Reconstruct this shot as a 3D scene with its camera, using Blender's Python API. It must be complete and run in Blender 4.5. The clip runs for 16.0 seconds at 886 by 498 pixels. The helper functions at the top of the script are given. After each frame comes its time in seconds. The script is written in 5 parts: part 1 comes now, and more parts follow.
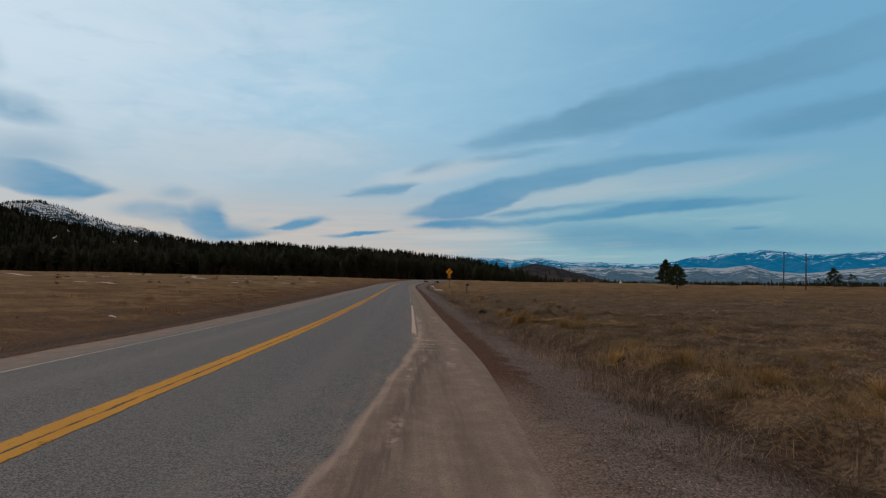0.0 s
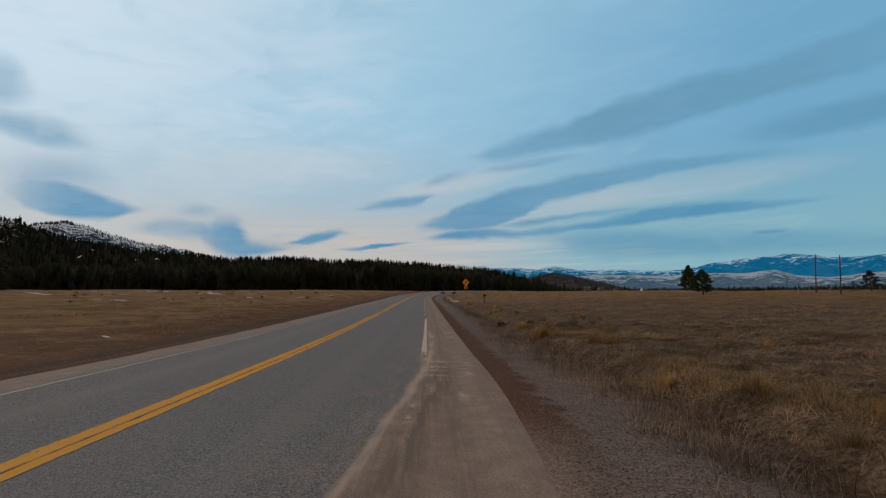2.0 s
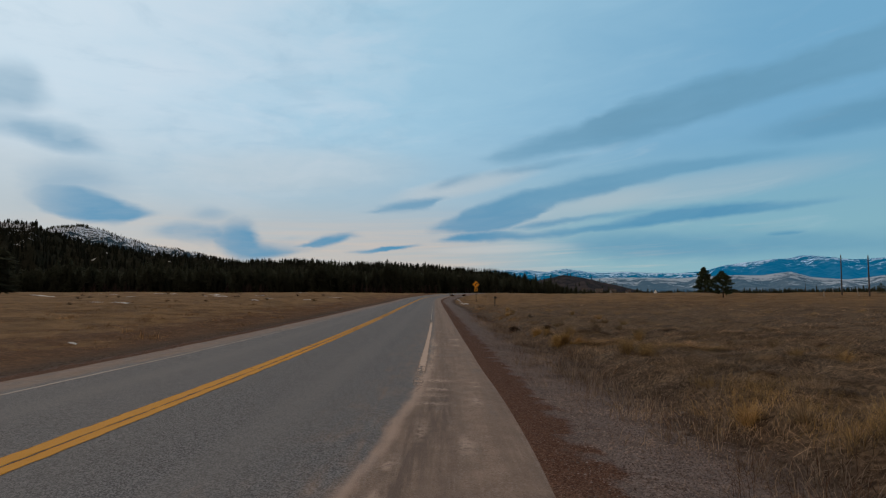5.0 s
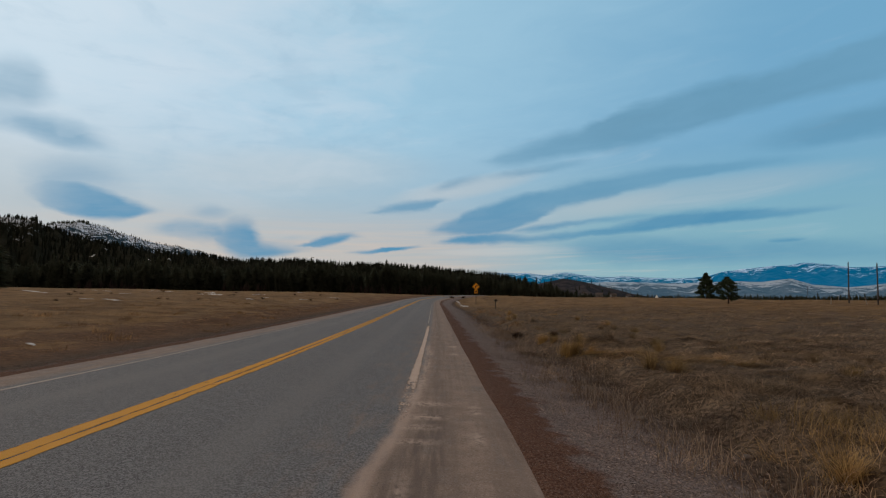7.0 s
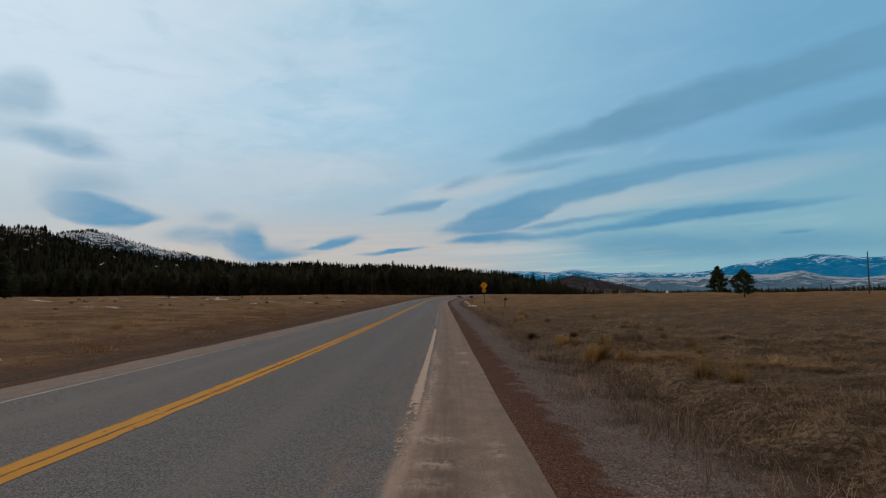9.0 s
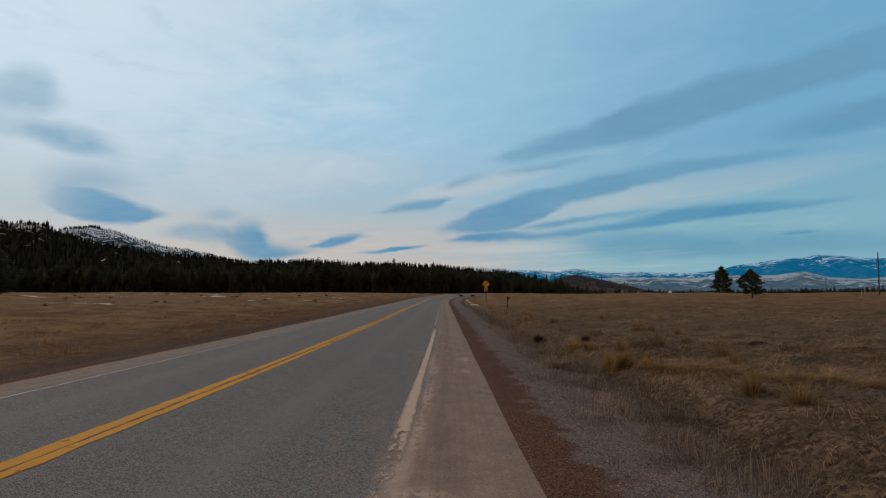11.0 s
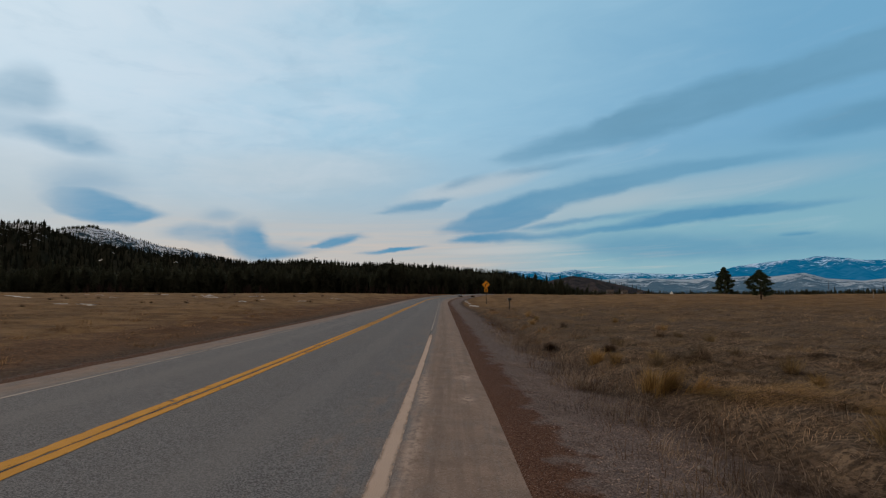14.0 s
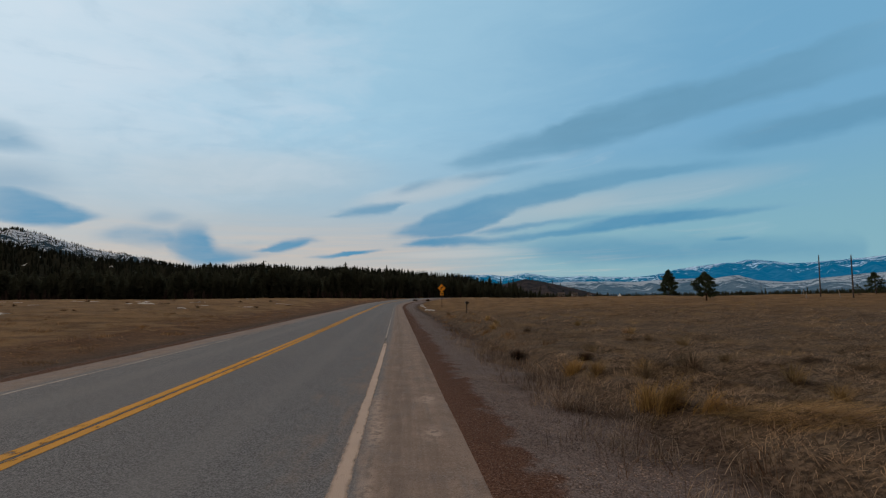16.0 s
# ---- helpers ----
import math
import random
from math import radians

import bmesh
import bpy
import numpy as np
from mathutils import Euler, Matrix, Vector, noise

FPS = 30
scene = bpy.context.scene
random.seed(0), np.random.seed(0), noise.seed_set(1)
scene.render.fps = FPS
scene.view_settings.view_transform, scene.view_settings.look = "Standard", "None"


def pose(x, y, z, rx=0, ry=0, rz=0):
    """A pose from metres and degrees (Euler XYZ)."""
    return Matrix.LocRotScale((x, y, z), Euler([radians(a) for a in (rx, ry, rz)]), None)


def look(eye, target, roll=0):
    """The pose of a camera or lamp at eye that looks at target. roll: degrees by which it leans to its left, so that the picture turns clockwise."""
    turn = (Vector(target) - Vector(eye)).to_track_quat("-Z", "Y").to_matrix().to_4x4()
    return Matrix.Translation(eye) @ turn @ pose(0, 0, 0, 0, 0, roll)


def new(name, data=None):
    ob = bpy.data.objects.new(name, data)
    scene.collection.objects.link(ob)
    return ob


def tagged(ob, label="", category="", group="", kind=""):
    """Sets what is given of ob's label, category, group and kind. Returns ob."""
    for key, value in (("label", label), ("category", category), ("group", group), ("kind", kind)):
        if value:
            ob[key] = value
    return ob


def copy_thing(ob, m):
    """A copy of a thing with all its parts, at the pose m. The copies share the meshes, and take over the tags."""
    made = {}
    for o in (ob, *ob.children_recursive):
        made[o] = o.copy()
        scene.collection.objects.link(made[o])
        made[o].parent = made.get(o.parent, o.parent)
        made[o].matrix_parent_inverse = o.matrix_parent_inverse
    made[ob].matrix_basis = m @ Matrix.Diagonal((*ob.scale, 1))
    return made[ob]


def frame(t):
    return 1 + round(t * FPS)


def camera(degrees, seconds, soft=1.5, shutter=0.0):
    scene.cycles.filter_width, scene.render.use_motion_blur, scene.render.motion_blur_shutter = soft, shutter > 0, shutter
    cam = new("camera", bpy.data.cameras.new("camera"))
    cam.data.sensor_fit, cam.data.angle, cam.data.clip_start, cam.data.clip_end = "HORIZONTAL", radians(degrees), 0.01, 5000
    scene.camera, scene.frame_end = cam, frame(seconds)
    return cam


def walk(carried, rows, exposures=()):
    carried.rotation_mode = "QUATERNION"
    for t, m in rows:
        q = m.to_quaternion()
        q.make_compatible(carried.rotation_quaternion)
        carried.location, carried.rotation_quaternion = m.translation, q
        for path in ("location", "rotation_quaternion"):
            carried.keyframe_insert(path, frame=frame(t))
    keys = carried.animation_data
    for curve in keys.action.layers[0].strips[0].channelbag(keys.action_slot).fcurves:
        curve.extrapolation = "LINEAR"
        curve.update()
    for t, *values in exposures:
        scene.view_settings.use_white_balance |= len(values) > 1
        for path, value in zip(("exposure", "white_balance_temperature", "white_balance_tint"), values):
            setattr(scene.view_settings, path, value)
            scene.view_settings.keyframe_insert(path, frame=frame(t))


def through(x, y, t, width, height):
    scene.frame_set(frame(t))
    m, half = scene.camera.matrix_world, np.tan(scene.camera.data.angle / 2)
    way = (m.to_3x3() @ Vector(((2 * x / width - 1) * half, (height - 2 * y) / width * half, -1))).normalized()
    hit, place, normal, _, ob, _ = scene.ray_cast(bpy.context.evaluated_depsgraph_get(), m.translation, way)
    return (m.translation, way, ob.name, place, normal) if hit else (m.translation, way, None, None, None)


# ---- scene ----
cam = camera(86.0, 16.0, soft=1.2)
PATH = [
    (0, (-0.068, 3.009, 1.378), (0.053, 5.0, 1.533), 0.6),
    (0.5, (0.001, 3.416, 1.369), (0.098, 5.405, 1.554), -0.2),
    (1, (0.03, 3.849, 1.375), (0.078, 5.837, 1.584), -0.4),
    (1.5, (0.092, 4.233, 1.402), (0.158, 6.221, 1.613), -0.2),
    (2, (0.147, 4.63, 1.402), (0.199, 6.619, 1.603), -0.5),
    (2.5, (0.16, 5.036, 1.38), (0.256, 7.022, 1.596), -1.2),
    (3, (0.223, 5.377, 1.393), (0.346, 7.361, 1.614), -1.2),
    (3.5, (0.259, 5.742, 1.386), (0.31, 7.731, 1.588), -0.3),
    (6, (0.412, 7.621, 1.383), (0.411, 9.609, 1.6), -0.3),
    (6.5, (0.392, 8.03, 1.409), (0.4, 10.019, 1.624), 0.4),
    (7, (0.45, 8.438, 1.411), (0.457, 10.426, 1.63), 0.4),
    (7.5, (0.432, 8.818, 1.408), (0.391, 10.805, 1.63), 0.5),
    (8, (0.424, 9.23, 1.421), (0.415, 11.218, 1.64), -0.1),
    (8.5, (0.478, 9.66, 1.442), (0.439, 11.65, 1.639), -0.8),
    (9, (0.46, 10.082, 1.428), (0.44, 12.07, 1.647), -0.9),
    (11.5, (0.516, 11.93, 1.461), (0.489, 13.919, 1.673), -0.4),
    (12, (0.517, 12.356, 1.477), (0.514, 14.345, 1.685), -0.3),
    (12.5, (0.551, 12.731, 1.487), (0.507, 14.721, 1.68), -0.6),
    (13, (0.535, 13.16, 1.472), (0.496, 15.149, 1.674), -0.3),
    (13.5, (0.568, 13.548, 1.48), (0.571, 15.537, 1.694), -0.4),
    (14, (0.549, 13.932, 1.484), (0.524, 15.92, 1.7), -0.4),
    (14.5, (0.516, 14.33, 1.503), (0.608, 16.315, 1.725), -1.8),
    (15, (0.516, 14.734, 1.521), (0.624, 16.716, 1.767), -1.7),
    (15.5, (0.462, 15.143, 1.501), (0.556, 17.125, 1.752), -1.3),
    (16, (0.48, 15.584, 1.487), (0.646, 17.564, 1.717), -1.0),
]
walk(cam, [(t, look(eye, target, roll)) for t, eye, target, roll in PATH])

# ---------------------------------------------------------------- node helpers
class Nodes:
    """A small writer of node trees."""

    def __init__(self, tree):
        self.tree = tree

    def add(self, kind):
        return self.tree.nodes.new(kind)

    def put(self, value, socket):
        if isinstance(value, bpy.types.NodeSocket):
            self.tree.links.new(value, socket)
        elif value is not None:
            if socket.type == "RGBA" and len(value) == 3:
                value = (*value, 1.0)
            socket.default_value = value

    def math(self, op, a, b=None, c=None, clamp=False):
        n = self.add("ShaderNodeMath")
        n.operation, n.use_clamp = op, clamp
        for v, s in zip((a, b, c), n.inputs):
            self.put(v, s)
        return n.outputs[0]

    def dot(self, a, b):
        n = self.add("ShaderNodeVectorMath")
        n.operation = "DOT_PRODUCT"
        self.put(a, n.inputs[0]), self.put(b, n.inputs[1])
        return n.outputs["Value"]

    def mul(self, a, b):
        n = self.add("ShaderNodeVectorMath")
        n.operation = "MULTIPLY"
        self.put(a, n.inputs[0]), self.put(b, n.inputs[1])
        return n.outputs[0]

    def plus(self, a, b):
        n = self.add("ShaderNodeVectorMath")
        n.operation = "ADD"
        self.put(a, n.inputs[0]), self.put(b, n.inputs[1])
        return n.outputs[0]

    def step(self, value, lo, hi, a=0.0, b=1.0):
        n = self.add("ShaderNodeMapRange")
        n.interpolation_type = "SMOOTHSTEP"
        for v, s in zip((value, lo, hi, a, b), n.inputs):
            self.put(v, s)
        return n.outputs[0]

    def lin(self, value, lo, hi, a=0.0, b=1.0):
        n = self.add("ShaderNodeMapRange")
        for v, s in zip((value, lo, hi, a, b), n.inputs):
            self.put(v, s)
        return n.outputs[0]

    def mix(self, fac, a, b, mode="MIX"):
        n = self.add("ShaderNodeMix")
        n.data_type, n.blend_type = "RGBA", mode
        self.put(fac, n.inputs[0]), self.put(a, n.inputs[6]), self.put(b, n.inputs[7])
        return n.outputs[2]

    def noise(self, vector, scale, detail=4.0, rough=0.55, distort=0.0, colour=False):
        n = self.add("ShaderNodeTexNoise")
        if vector is not None:
            self.put(vector, n.inputs["Vector"])
        n.inputs["Scale"].default_value, n.inputs["Detail"].default_value = scale, detail
        n.inputs["Roughness"].default_value, n.inputs["Distortion"].default_value = rough, distort
        return n.outputs[1 if colour else 0]

    def voronoi(self, vector, scale, out="Distance", feature="F1"):
        n = self.add("ShaderNodeTexVoronoi")
        n.feature = feature
        self.put(vector, n.inputs["Vector"])
        n.inputs["Scale"].default_value = scale
        return n.outputs[out]

    def attr(self, name):
        n = self.add("ShaderNodeAttribute")
        n.attribute_name = name
        return n.outputs["Fac"]

    def split(self, v):
        n = self.add("ShaderNodeSeparateXYZ")
        self.put(v, n.inputs[0])
        return n.outputs

    def join(self, x, y, z):
        n = self.add("ShaderNodeCombineXYZ")
        for v, s in zip((x, y, z), n.inputs):
            self.put(v, s)
        return n.outputs[0]


# ---------------------------------------------------------------- sky and light
SUN_AZ, SUN_EL = -46.0, 34.0  # degrees from the road's direction; behind thin cloud


def heading(az, el):
    a, e = radians(az), radians(el)
    return Vector((math.sin(a) * math.cos(e), math.cos(a) * math.cos(e), math.sin(e)))


world = bpy.data.worlds.new("sky")
scene.world = world
world.use_nodes = True
world.node_tree.nodes.clear()
w = Nodes(world.node_tree)
ray = w.add("ShaderNodeTexCoord").outputs["Generated"]
rx, ry, rz = w.split(ray)
az = w.math("MULTIPLY", w.math("ARCTAN2", rx, ry), 57.2958)
el = w.math("MULTIPLY", w.math("ARCSINE", rz), 57.2958)
sky = w.add("ShaderNodeTexSky")
sky.sky_type, sky.sun_disc, sky.sun_elevation, sky.sun_rotation = "NISHITA", False, radians(SUN_EL), radians(SUN_AZ)
clear = w.mul(sky.outputs[0], (0.09, 0.09, 0.09))
# the high thin veil: blue away from the sun, white towards it, warm above the western ridge
near_sun = w.dot(ray, tuple(heading(SUN_AZ, SUN_EL)))
wisps = w.noise(w.mul(ray, (2.2, 1.6, 8.0)), 2.3, 6.0, 0.6, 0.6)
glow = w.math("ADD", near_sun, w.lin(wisps, 0.3, 0.7, -0.05, 0.05))
veil = w.mix(w.step(glow, 0.25, 0.88), (0.172, 0.40, 0.60), (0.352, 0.58, 0.735))
veil = w.mix(w.step(glow, 0.76, 1.0), veil, (0.53, 0.675, 0.785))
low = w.step(el, 22.0, 3.0)
warm = w.math("MULTIPLY", low, w.step(az, 40.0, -8.0))
veil = w.mix(w.math("MULTIPLY", warm, 0.85), veil, (0.40, 0.44, 0.46))
pale = w.math("MULTIPLY", w.step(el, 19.0, 5.0), w.step(az, 0.0, 22.0))
veil = w.mix(w.math("MULTIPLY", pale, 0.7), veil, (0.235, 0.448, 0.495))
streaks = w.noise(w.join(w.math("MULTIPLY", az, 0.06), w.math("ADD", w.math("MULTIPLY", el, 0.33), w.math("MULTIPLY", az, -0.03)), 0.0), 1.3, 7.0, 0.62, 0.5)
veil = w.mix(w.math("MULTIPLY", w.step(streaks, 0.52, 0.8), w.step(el, 32.0, 20.0, 0.06, 0.3)), veil, (0.21, 0.41, 0.58))
veil = w.mix(w.math("MULTIPLY", w.step(streaks, 0.46, 0.22), w.step(el, 30.0, 18.0, 0.0, 0.13)), veil, (0.74, 0.77, 0.79))
# soft mottling of the high cloud
mottle = w.noise(w.join(w.math("MULTIPLY", az, 0.1), w.math("ADD", w.math("MULTIPLY", el, 0.2), w.math("MULTIPLY", az, -0.02)), 7.0), 1.4, 5.0, 0.55, 0.3)
high_up = w.math("MULTIPLY", w.step(el, 9.0, 16.0), w.step(az, 6.0, -12.0))
veil = w.mix(w.math("MULTIPLY", high_up, w.step(mottle, 0.5, 0.68, 0.0, 0.22)), veil, (0.6, 0.7, 0.79))
veil = w.mix(w.math("MULTIPLY", high_up, w.step(mottle, 0.48, 0.3, 0.0, 0.2)), veil, (0.24, 0.43, 0.58))
# thin level streaks just over the horizon
layers = w.noise(w.join(w.math("MULTIPLY", az, 0.05), w.math("ADD", w.math("MULTIPLY", el, 1.3), w.math("MULTIPLY", az, -0.02)), 3.0), 1.2, 5.0, 0.6, 0.3)
band = w.math("MULTIPLY", w.step(el, 11.0, 6.0), w.step(w.math("ABSOLUTE", w.math("SUBTRACT", az, 8.0)), 34.0, 10.0))
veil = w.mix(w.math("MULTIPLY", band, w.step(layers, 0.5, 0.68, 0.0, 0.5)), veil, (0.58, 0.56, 0.52))
veil = w.mix(w.math("MULTIPLY", band, w.step(layers, 0.46, 0.3, 0.0, 0.5)), veil, (0.24, 0.43, 0.53))
# peach light low over the ridge, and bright gaps between the lens clouds
peach = w.math("MULTIPLY", w.step(el, 12.0, 5.0), w.step(w.math("ABSOLUTE", w.math("ADD", az, 17.0)), 36.0, 12.0))
veil = w.mix(w.math("MULTIPLY", peach, w.lin(layers, 0.35, 0.65, 0.45, 0.85)), veil, (0.575, 0.487, 0.43))
for a0, e0, long_, thick, tilt, amount in ((15.0, 10.2, 11.0, 1.3, 8, 0.26), (3.0, 13.6, 9.0, 1.2, 10, 0.4), (28.0, 11.6, 14.0, 1.6, 3, 0.24), (8.0, 6.0, 9.0, 0.5, 1, 0.4), (-16.0, 15.0, 14.0, 2.5, 4, 0.25), (-41.0, 12.0, 7.0, 2.4, -4, 0.12)):
    c, s = math.cos(radians(tilt)), math.sin(radians(tilt))
    place_ = w.join(az, el, 1.0)
    u = w.dot(place_, (c / long_, s / long_, -(a0 * c + e0 * s) / long_))
    v = w.dot(place_, (-s / thick, c / thick, (a0 * s - e0 * c) / thick))
    m = w.step(w.math("MULTIPLY_ADD", v, v, w.math("MULTIPLY", u, u)), 1.6, 0.0, 0.0, amount)
    veil = w.mix(m, veil, (0.58, 0.585, 0.575))
# lens clouds, drawn on the plane of the sky ahead: across and up, as parts of the distance ahead
ahead = w.math("MAXIMUM", ry, 0.05)
fray = w.noise(w.join(w.math("MULTIPLY", az, 0.35), w.math("MULTIPLY", el, 0.9), 0.0), 0.6, 7.0, 0.62, 0.4, True)
fray_x, fray_y, _ = w.split(w.plus(fray, (-0.5, -0.5, -0.5)))
sky_u = w.math("MULTIPLY_ADD", fray_x, 0.035, w.math("DIVIDE", rx, ahead))
sky_v = w.math("MULTIPLY_ADD", fray_y, 0.016, w.math("DIVIDE", rz, ahead))
facing = w.step(ry, 0.3, 0.45)
# edges firm in one place and smeared in another
blur = w.lin(w.noise(w.join(w.math("MULTIPLY", sky_u, 7.0), w.math("MULTIPLY", sky_v, 16.0), 4.0), 1.0, 3.0), 0.35, 0.65, 0.4, 1.15)
cover = None


def cloud(soft_top, soft_base, rows):
    """One cloud: rows of place across, upper edge, lower edge and density."""
    global cover
    u0, u1 = rows[0][0] - 0.02, rows[-1][0] + 0.02
    ramp = w.add("ShaderNodeValToRGB")
    stops = ramp.color_ramp
    stops.interpolation = "CARDINAL"
    ends = [(u0, rows[0][1], rows[0][2], 0.0)] + list(rows) + [(u1, rows[-1][1], rows[-1][2], 0.0)]
    for k, (u, top, base, dense) in enumerate(ends):
        e = stops.elements[k] if k < 2 else stops.elements.new(1.0)
        e.position = (u - u0) / (u1 - u0)
        e.color = (top, base, dense, 1.0)
    w.put(w.lin(sky_u, u0, u1), ramp.inputs[0])
    parts = w.add("ShaderNodeSeparateColor")
    w.put(ramp.outputs[0], parts.inputs[0])
    top, base, dense = parts.outputs
    over = w.math("MULTIPLY", w.math("SUBTRACT", sky_v, top), blur)
    under = w.math("MULTIPLY", w.math("SUBTRACT", sky_v, base), blur)
    m = w.math("MULTIPLY", w.step(over, soft_top, -soft_top), w.step(under, -soft_base, soft_base))
    m = w.math("MULTIPLY", m, dense)
    cover = m if cover is None else w.math("MAXIMUM", cover, m)


cloud(0.008, 0.006, [(-0.019, 0.149, 0.144, 0.60), (0.0, 0.162, 0.143, 0.69), (0.04, 0.18, 0.141, 0.73), (0.082, 0.198, 0.141, 0.73), (0.124, 0.215, 0.146, 0.73), (0.172, 0.229, 0.161, 0.73), (0.209, 0.236, 0.177, 0.69), (0.245, 0.243, 0.199, 0.65), (0.311, 0.26, 0.213, 0.65), (0.384, 0.272, 0.232, 0.62), (0.48, 0.29, 0.255, 0.58), (0.576, 0.298, 0.275, 0.53), (0.66, 0.309, 0.291, 0.43), (0.755, 0.319, 0.304, 0.26), (0.85, 0.323, 0.316, 0.00)])  # long lens over the valley
cloud(0.006, 0.005, [(-0.003, 0.123, 0.122, 0.74), (0.033, 0.137, 0.12, 0.87), (0.075, 0.143, 0.121, 0.87), (0.129, 0.143, 0.125, 0.78), (0.188, 0.14, 0.128, 0.64), (0.248, 0.146, 0.132, 0.64), (0.308, 0.153, 0.138, 0.69), (0.379, 0.165, 0.145, 0.74), (0.45, 0.181, 0.153, 0.78), (0.522, 0.193, 0.163, 0.78), (0.593, 0.198, 0.17, 0.74), (0.675, 0.202, 0.18, 0.69), (0.757, 0.205, 0.19, 0.55), (0.852, 0.211, 0.205, 0.28), (0.922, 0.216, 0.214, 0.00)])  # low dark lens and its long tail
cloud(0.005, 0.005, [(0.135, 0.15, 0.147, 0.26), (0.189, 0.159, 0.15, 0.65), (0.249, 0.167, 0.156, 0.65), (0.309, 0.174, 0.166, 0.59), (0.38, 0.182, 0.175, 0.52), (0.463, 0.188, 0.182, 0.26)])  # feather over the tail
cloud(0.011, 0.01, [(0.082, 0.302, 0.296, 0.2), (0.121, 0.316, 0.293, 0.5), (0.182, 0.337, 0.298, 0.62), (0.243, 0.359, 0.311, 0.68), (0.304, 0.376, 0.322, 0.7), (0.365, 0.405, 0.33, 0.74), (0.42, 0.433, 0.341, 0.75), (0.488, 0.448, 0.358, 0.76), (0.561, 0.474, 0.383, 0.76), (0.635, 0.493, 0.407, 0.76), (0.721, 0.509, 0.43, 0.74), (0.794, 0.533, 0.452, 0.7), (0.881, 0.567, 0.475, 0.64), (1.005, 0.616, 0.51, 0.5), (1.178, 0.676, 0.56, 0.2)])  # high grey bank
cloud(0.013, 0.012, [(0.611, 0.344, 0.336, 0.0), (0.693, 0.365, 0.331, 0.25), (0.762, 0.387, 0.337, 0.5), (0.833, 0.407, 0.346, 0.62), (0.905, 0.425, 0.36, 0.66), (0.978, 0.442, 0.376, 0.68), (1.067, 0.464, 0.402, 0.68), (1.204, 0.498, 0.443, 0.6), (1.393, 0.548, 0.497, 0.2)])  # second grey bank
cloud(0.007, 0.007, [(-0.026, 0.238, 0.233, 0.1), (0.005, 0.251, 0.238, 0.4), (0.041, 0.264, 0.248, 0.42), (0.09, 0.272, 0.26, 0.15)])  # small wisp
cloud(0.006, 0.006, [(0.078, 0.267, 0.264, 0.12), (0.132, 0.278, 0.269, 0.48), (0.193, 0.287, 0.274, 0.60), (0.248, 0.297, 0.284, 0.60), (0.326, 0.309, 0.303, 0.12)])  # thin wisp
cloud(0.005, 0.004, [(-0.159, 0.186, 0.185, 0.43), (-0.129, 0.196, 0.186, 0.60), (-0.08, 0.208, 0.189, 0.63), (-0.038, 0.214, 0.195, 0.63), (-0.011, 0.217, 0.205, 0.60), (0.006, 0.217, 0.213, 0.34)])  # small lens over the road
cloud(0.005, 0.004, [(-0.328, 0.114, 0.113, 0.30), (-0.289, 0.119, 0.111, 0.80), (-0.256, 0.133, 0.113, 0.90), (-0.222, 0.139, 0.12, 0.90), (-0.195, 0.142, 0.131, 0.80), (-0.176, 0.139, 0.135, 0.40)])  # small lens over the wood
cloud(0.018, 0.007, [(-0.518, 0.139, 0.134, 0.1), (-0.485, 0.15, 0.123, 0.45), (-0.457, 0.16, 0.106, 0.75), (-0.428, 0.163, 0.091, 0.9), (-0.404, 0.154, 0.088, 0.95), (-0.381, 0.127, 0.088, 0.95), (-0.35, 0.117, 0.093, 0.85), (-0.31, 0.112, 0.099, 0.55), (-0.255, 0.108, 0.104, 0.2)])  # low plume
cloud(0.012, 0.012, [(-0.629, 0.15, 0.147, 0.21), (-0.58, 0.159, 0.141, 0.70), (-0.518, 0.161, 0.136, 0.77), (-0.463, 0.155, 0.128, 0.70), (-0.426, 0.15, 0.128, 0.28)])  # band before the plume
cloud(0.014, 0.014, [(-0.548, 0.183, 0.181, 0.13), (-0.507, 0.193, 0.176, 0.45), (-0.47, 0.192, 0.175, 0.39), (-0.44, 0.184, 0.177, 0.07)])  # faint puff
cloud(0.009, 0.006, [(-0.889, 0.246, 0.222, 0.14), (-0.85, 0.256, 0.2, 0.47), (-0.807, 0.256, 0.184, 0.71), (-0.763, 0.247, 0.173, 0.87), (-0.718, 0.231, 0.17, 0.90), (-0.675, 0.212, 0.17, 0.90), (-0.64, 0.199, 0.177, 0.85), (-0.607, 0.188, 0.184, 0.47)])  # western lens
cloud(0.035, 0.03, [(-0.904, 0.284, 0.246, 0.14), (-0.841, 0.295, 0.22, 0.42), (-0.766, 0.294, 0.231, 0.48), (-0.703, 0.274, 0.23, 0.35), (-0.646, 0.248, 0.223, 0.07)])  # smudge over the western lens
cloud(0.02, 0.016, [(-1.082, 0.428, 0.4, 0.41), (-0.978, 0.413, 0.377, 0.51), (-0.9, 0.4, 0.355, 0.68), (-0.835, 0.386, 0.333, 0.74), (-0.777, 0.367, 0.322, 0.65), (-0.7, 0.331, 0.316, 0.14)])  # western streak
cloud(0.03, 0.026, [(-1.074, 0.487, 0.448, 0.36), (-0.997, 0.516, 0.433, 0.50), (-0.932, 0.523, 0.42, 0.55), (-0.886, 0.503, 0.417, 0.50), (-0.84, 0.456, 0.426, 0.12)])  # western blob
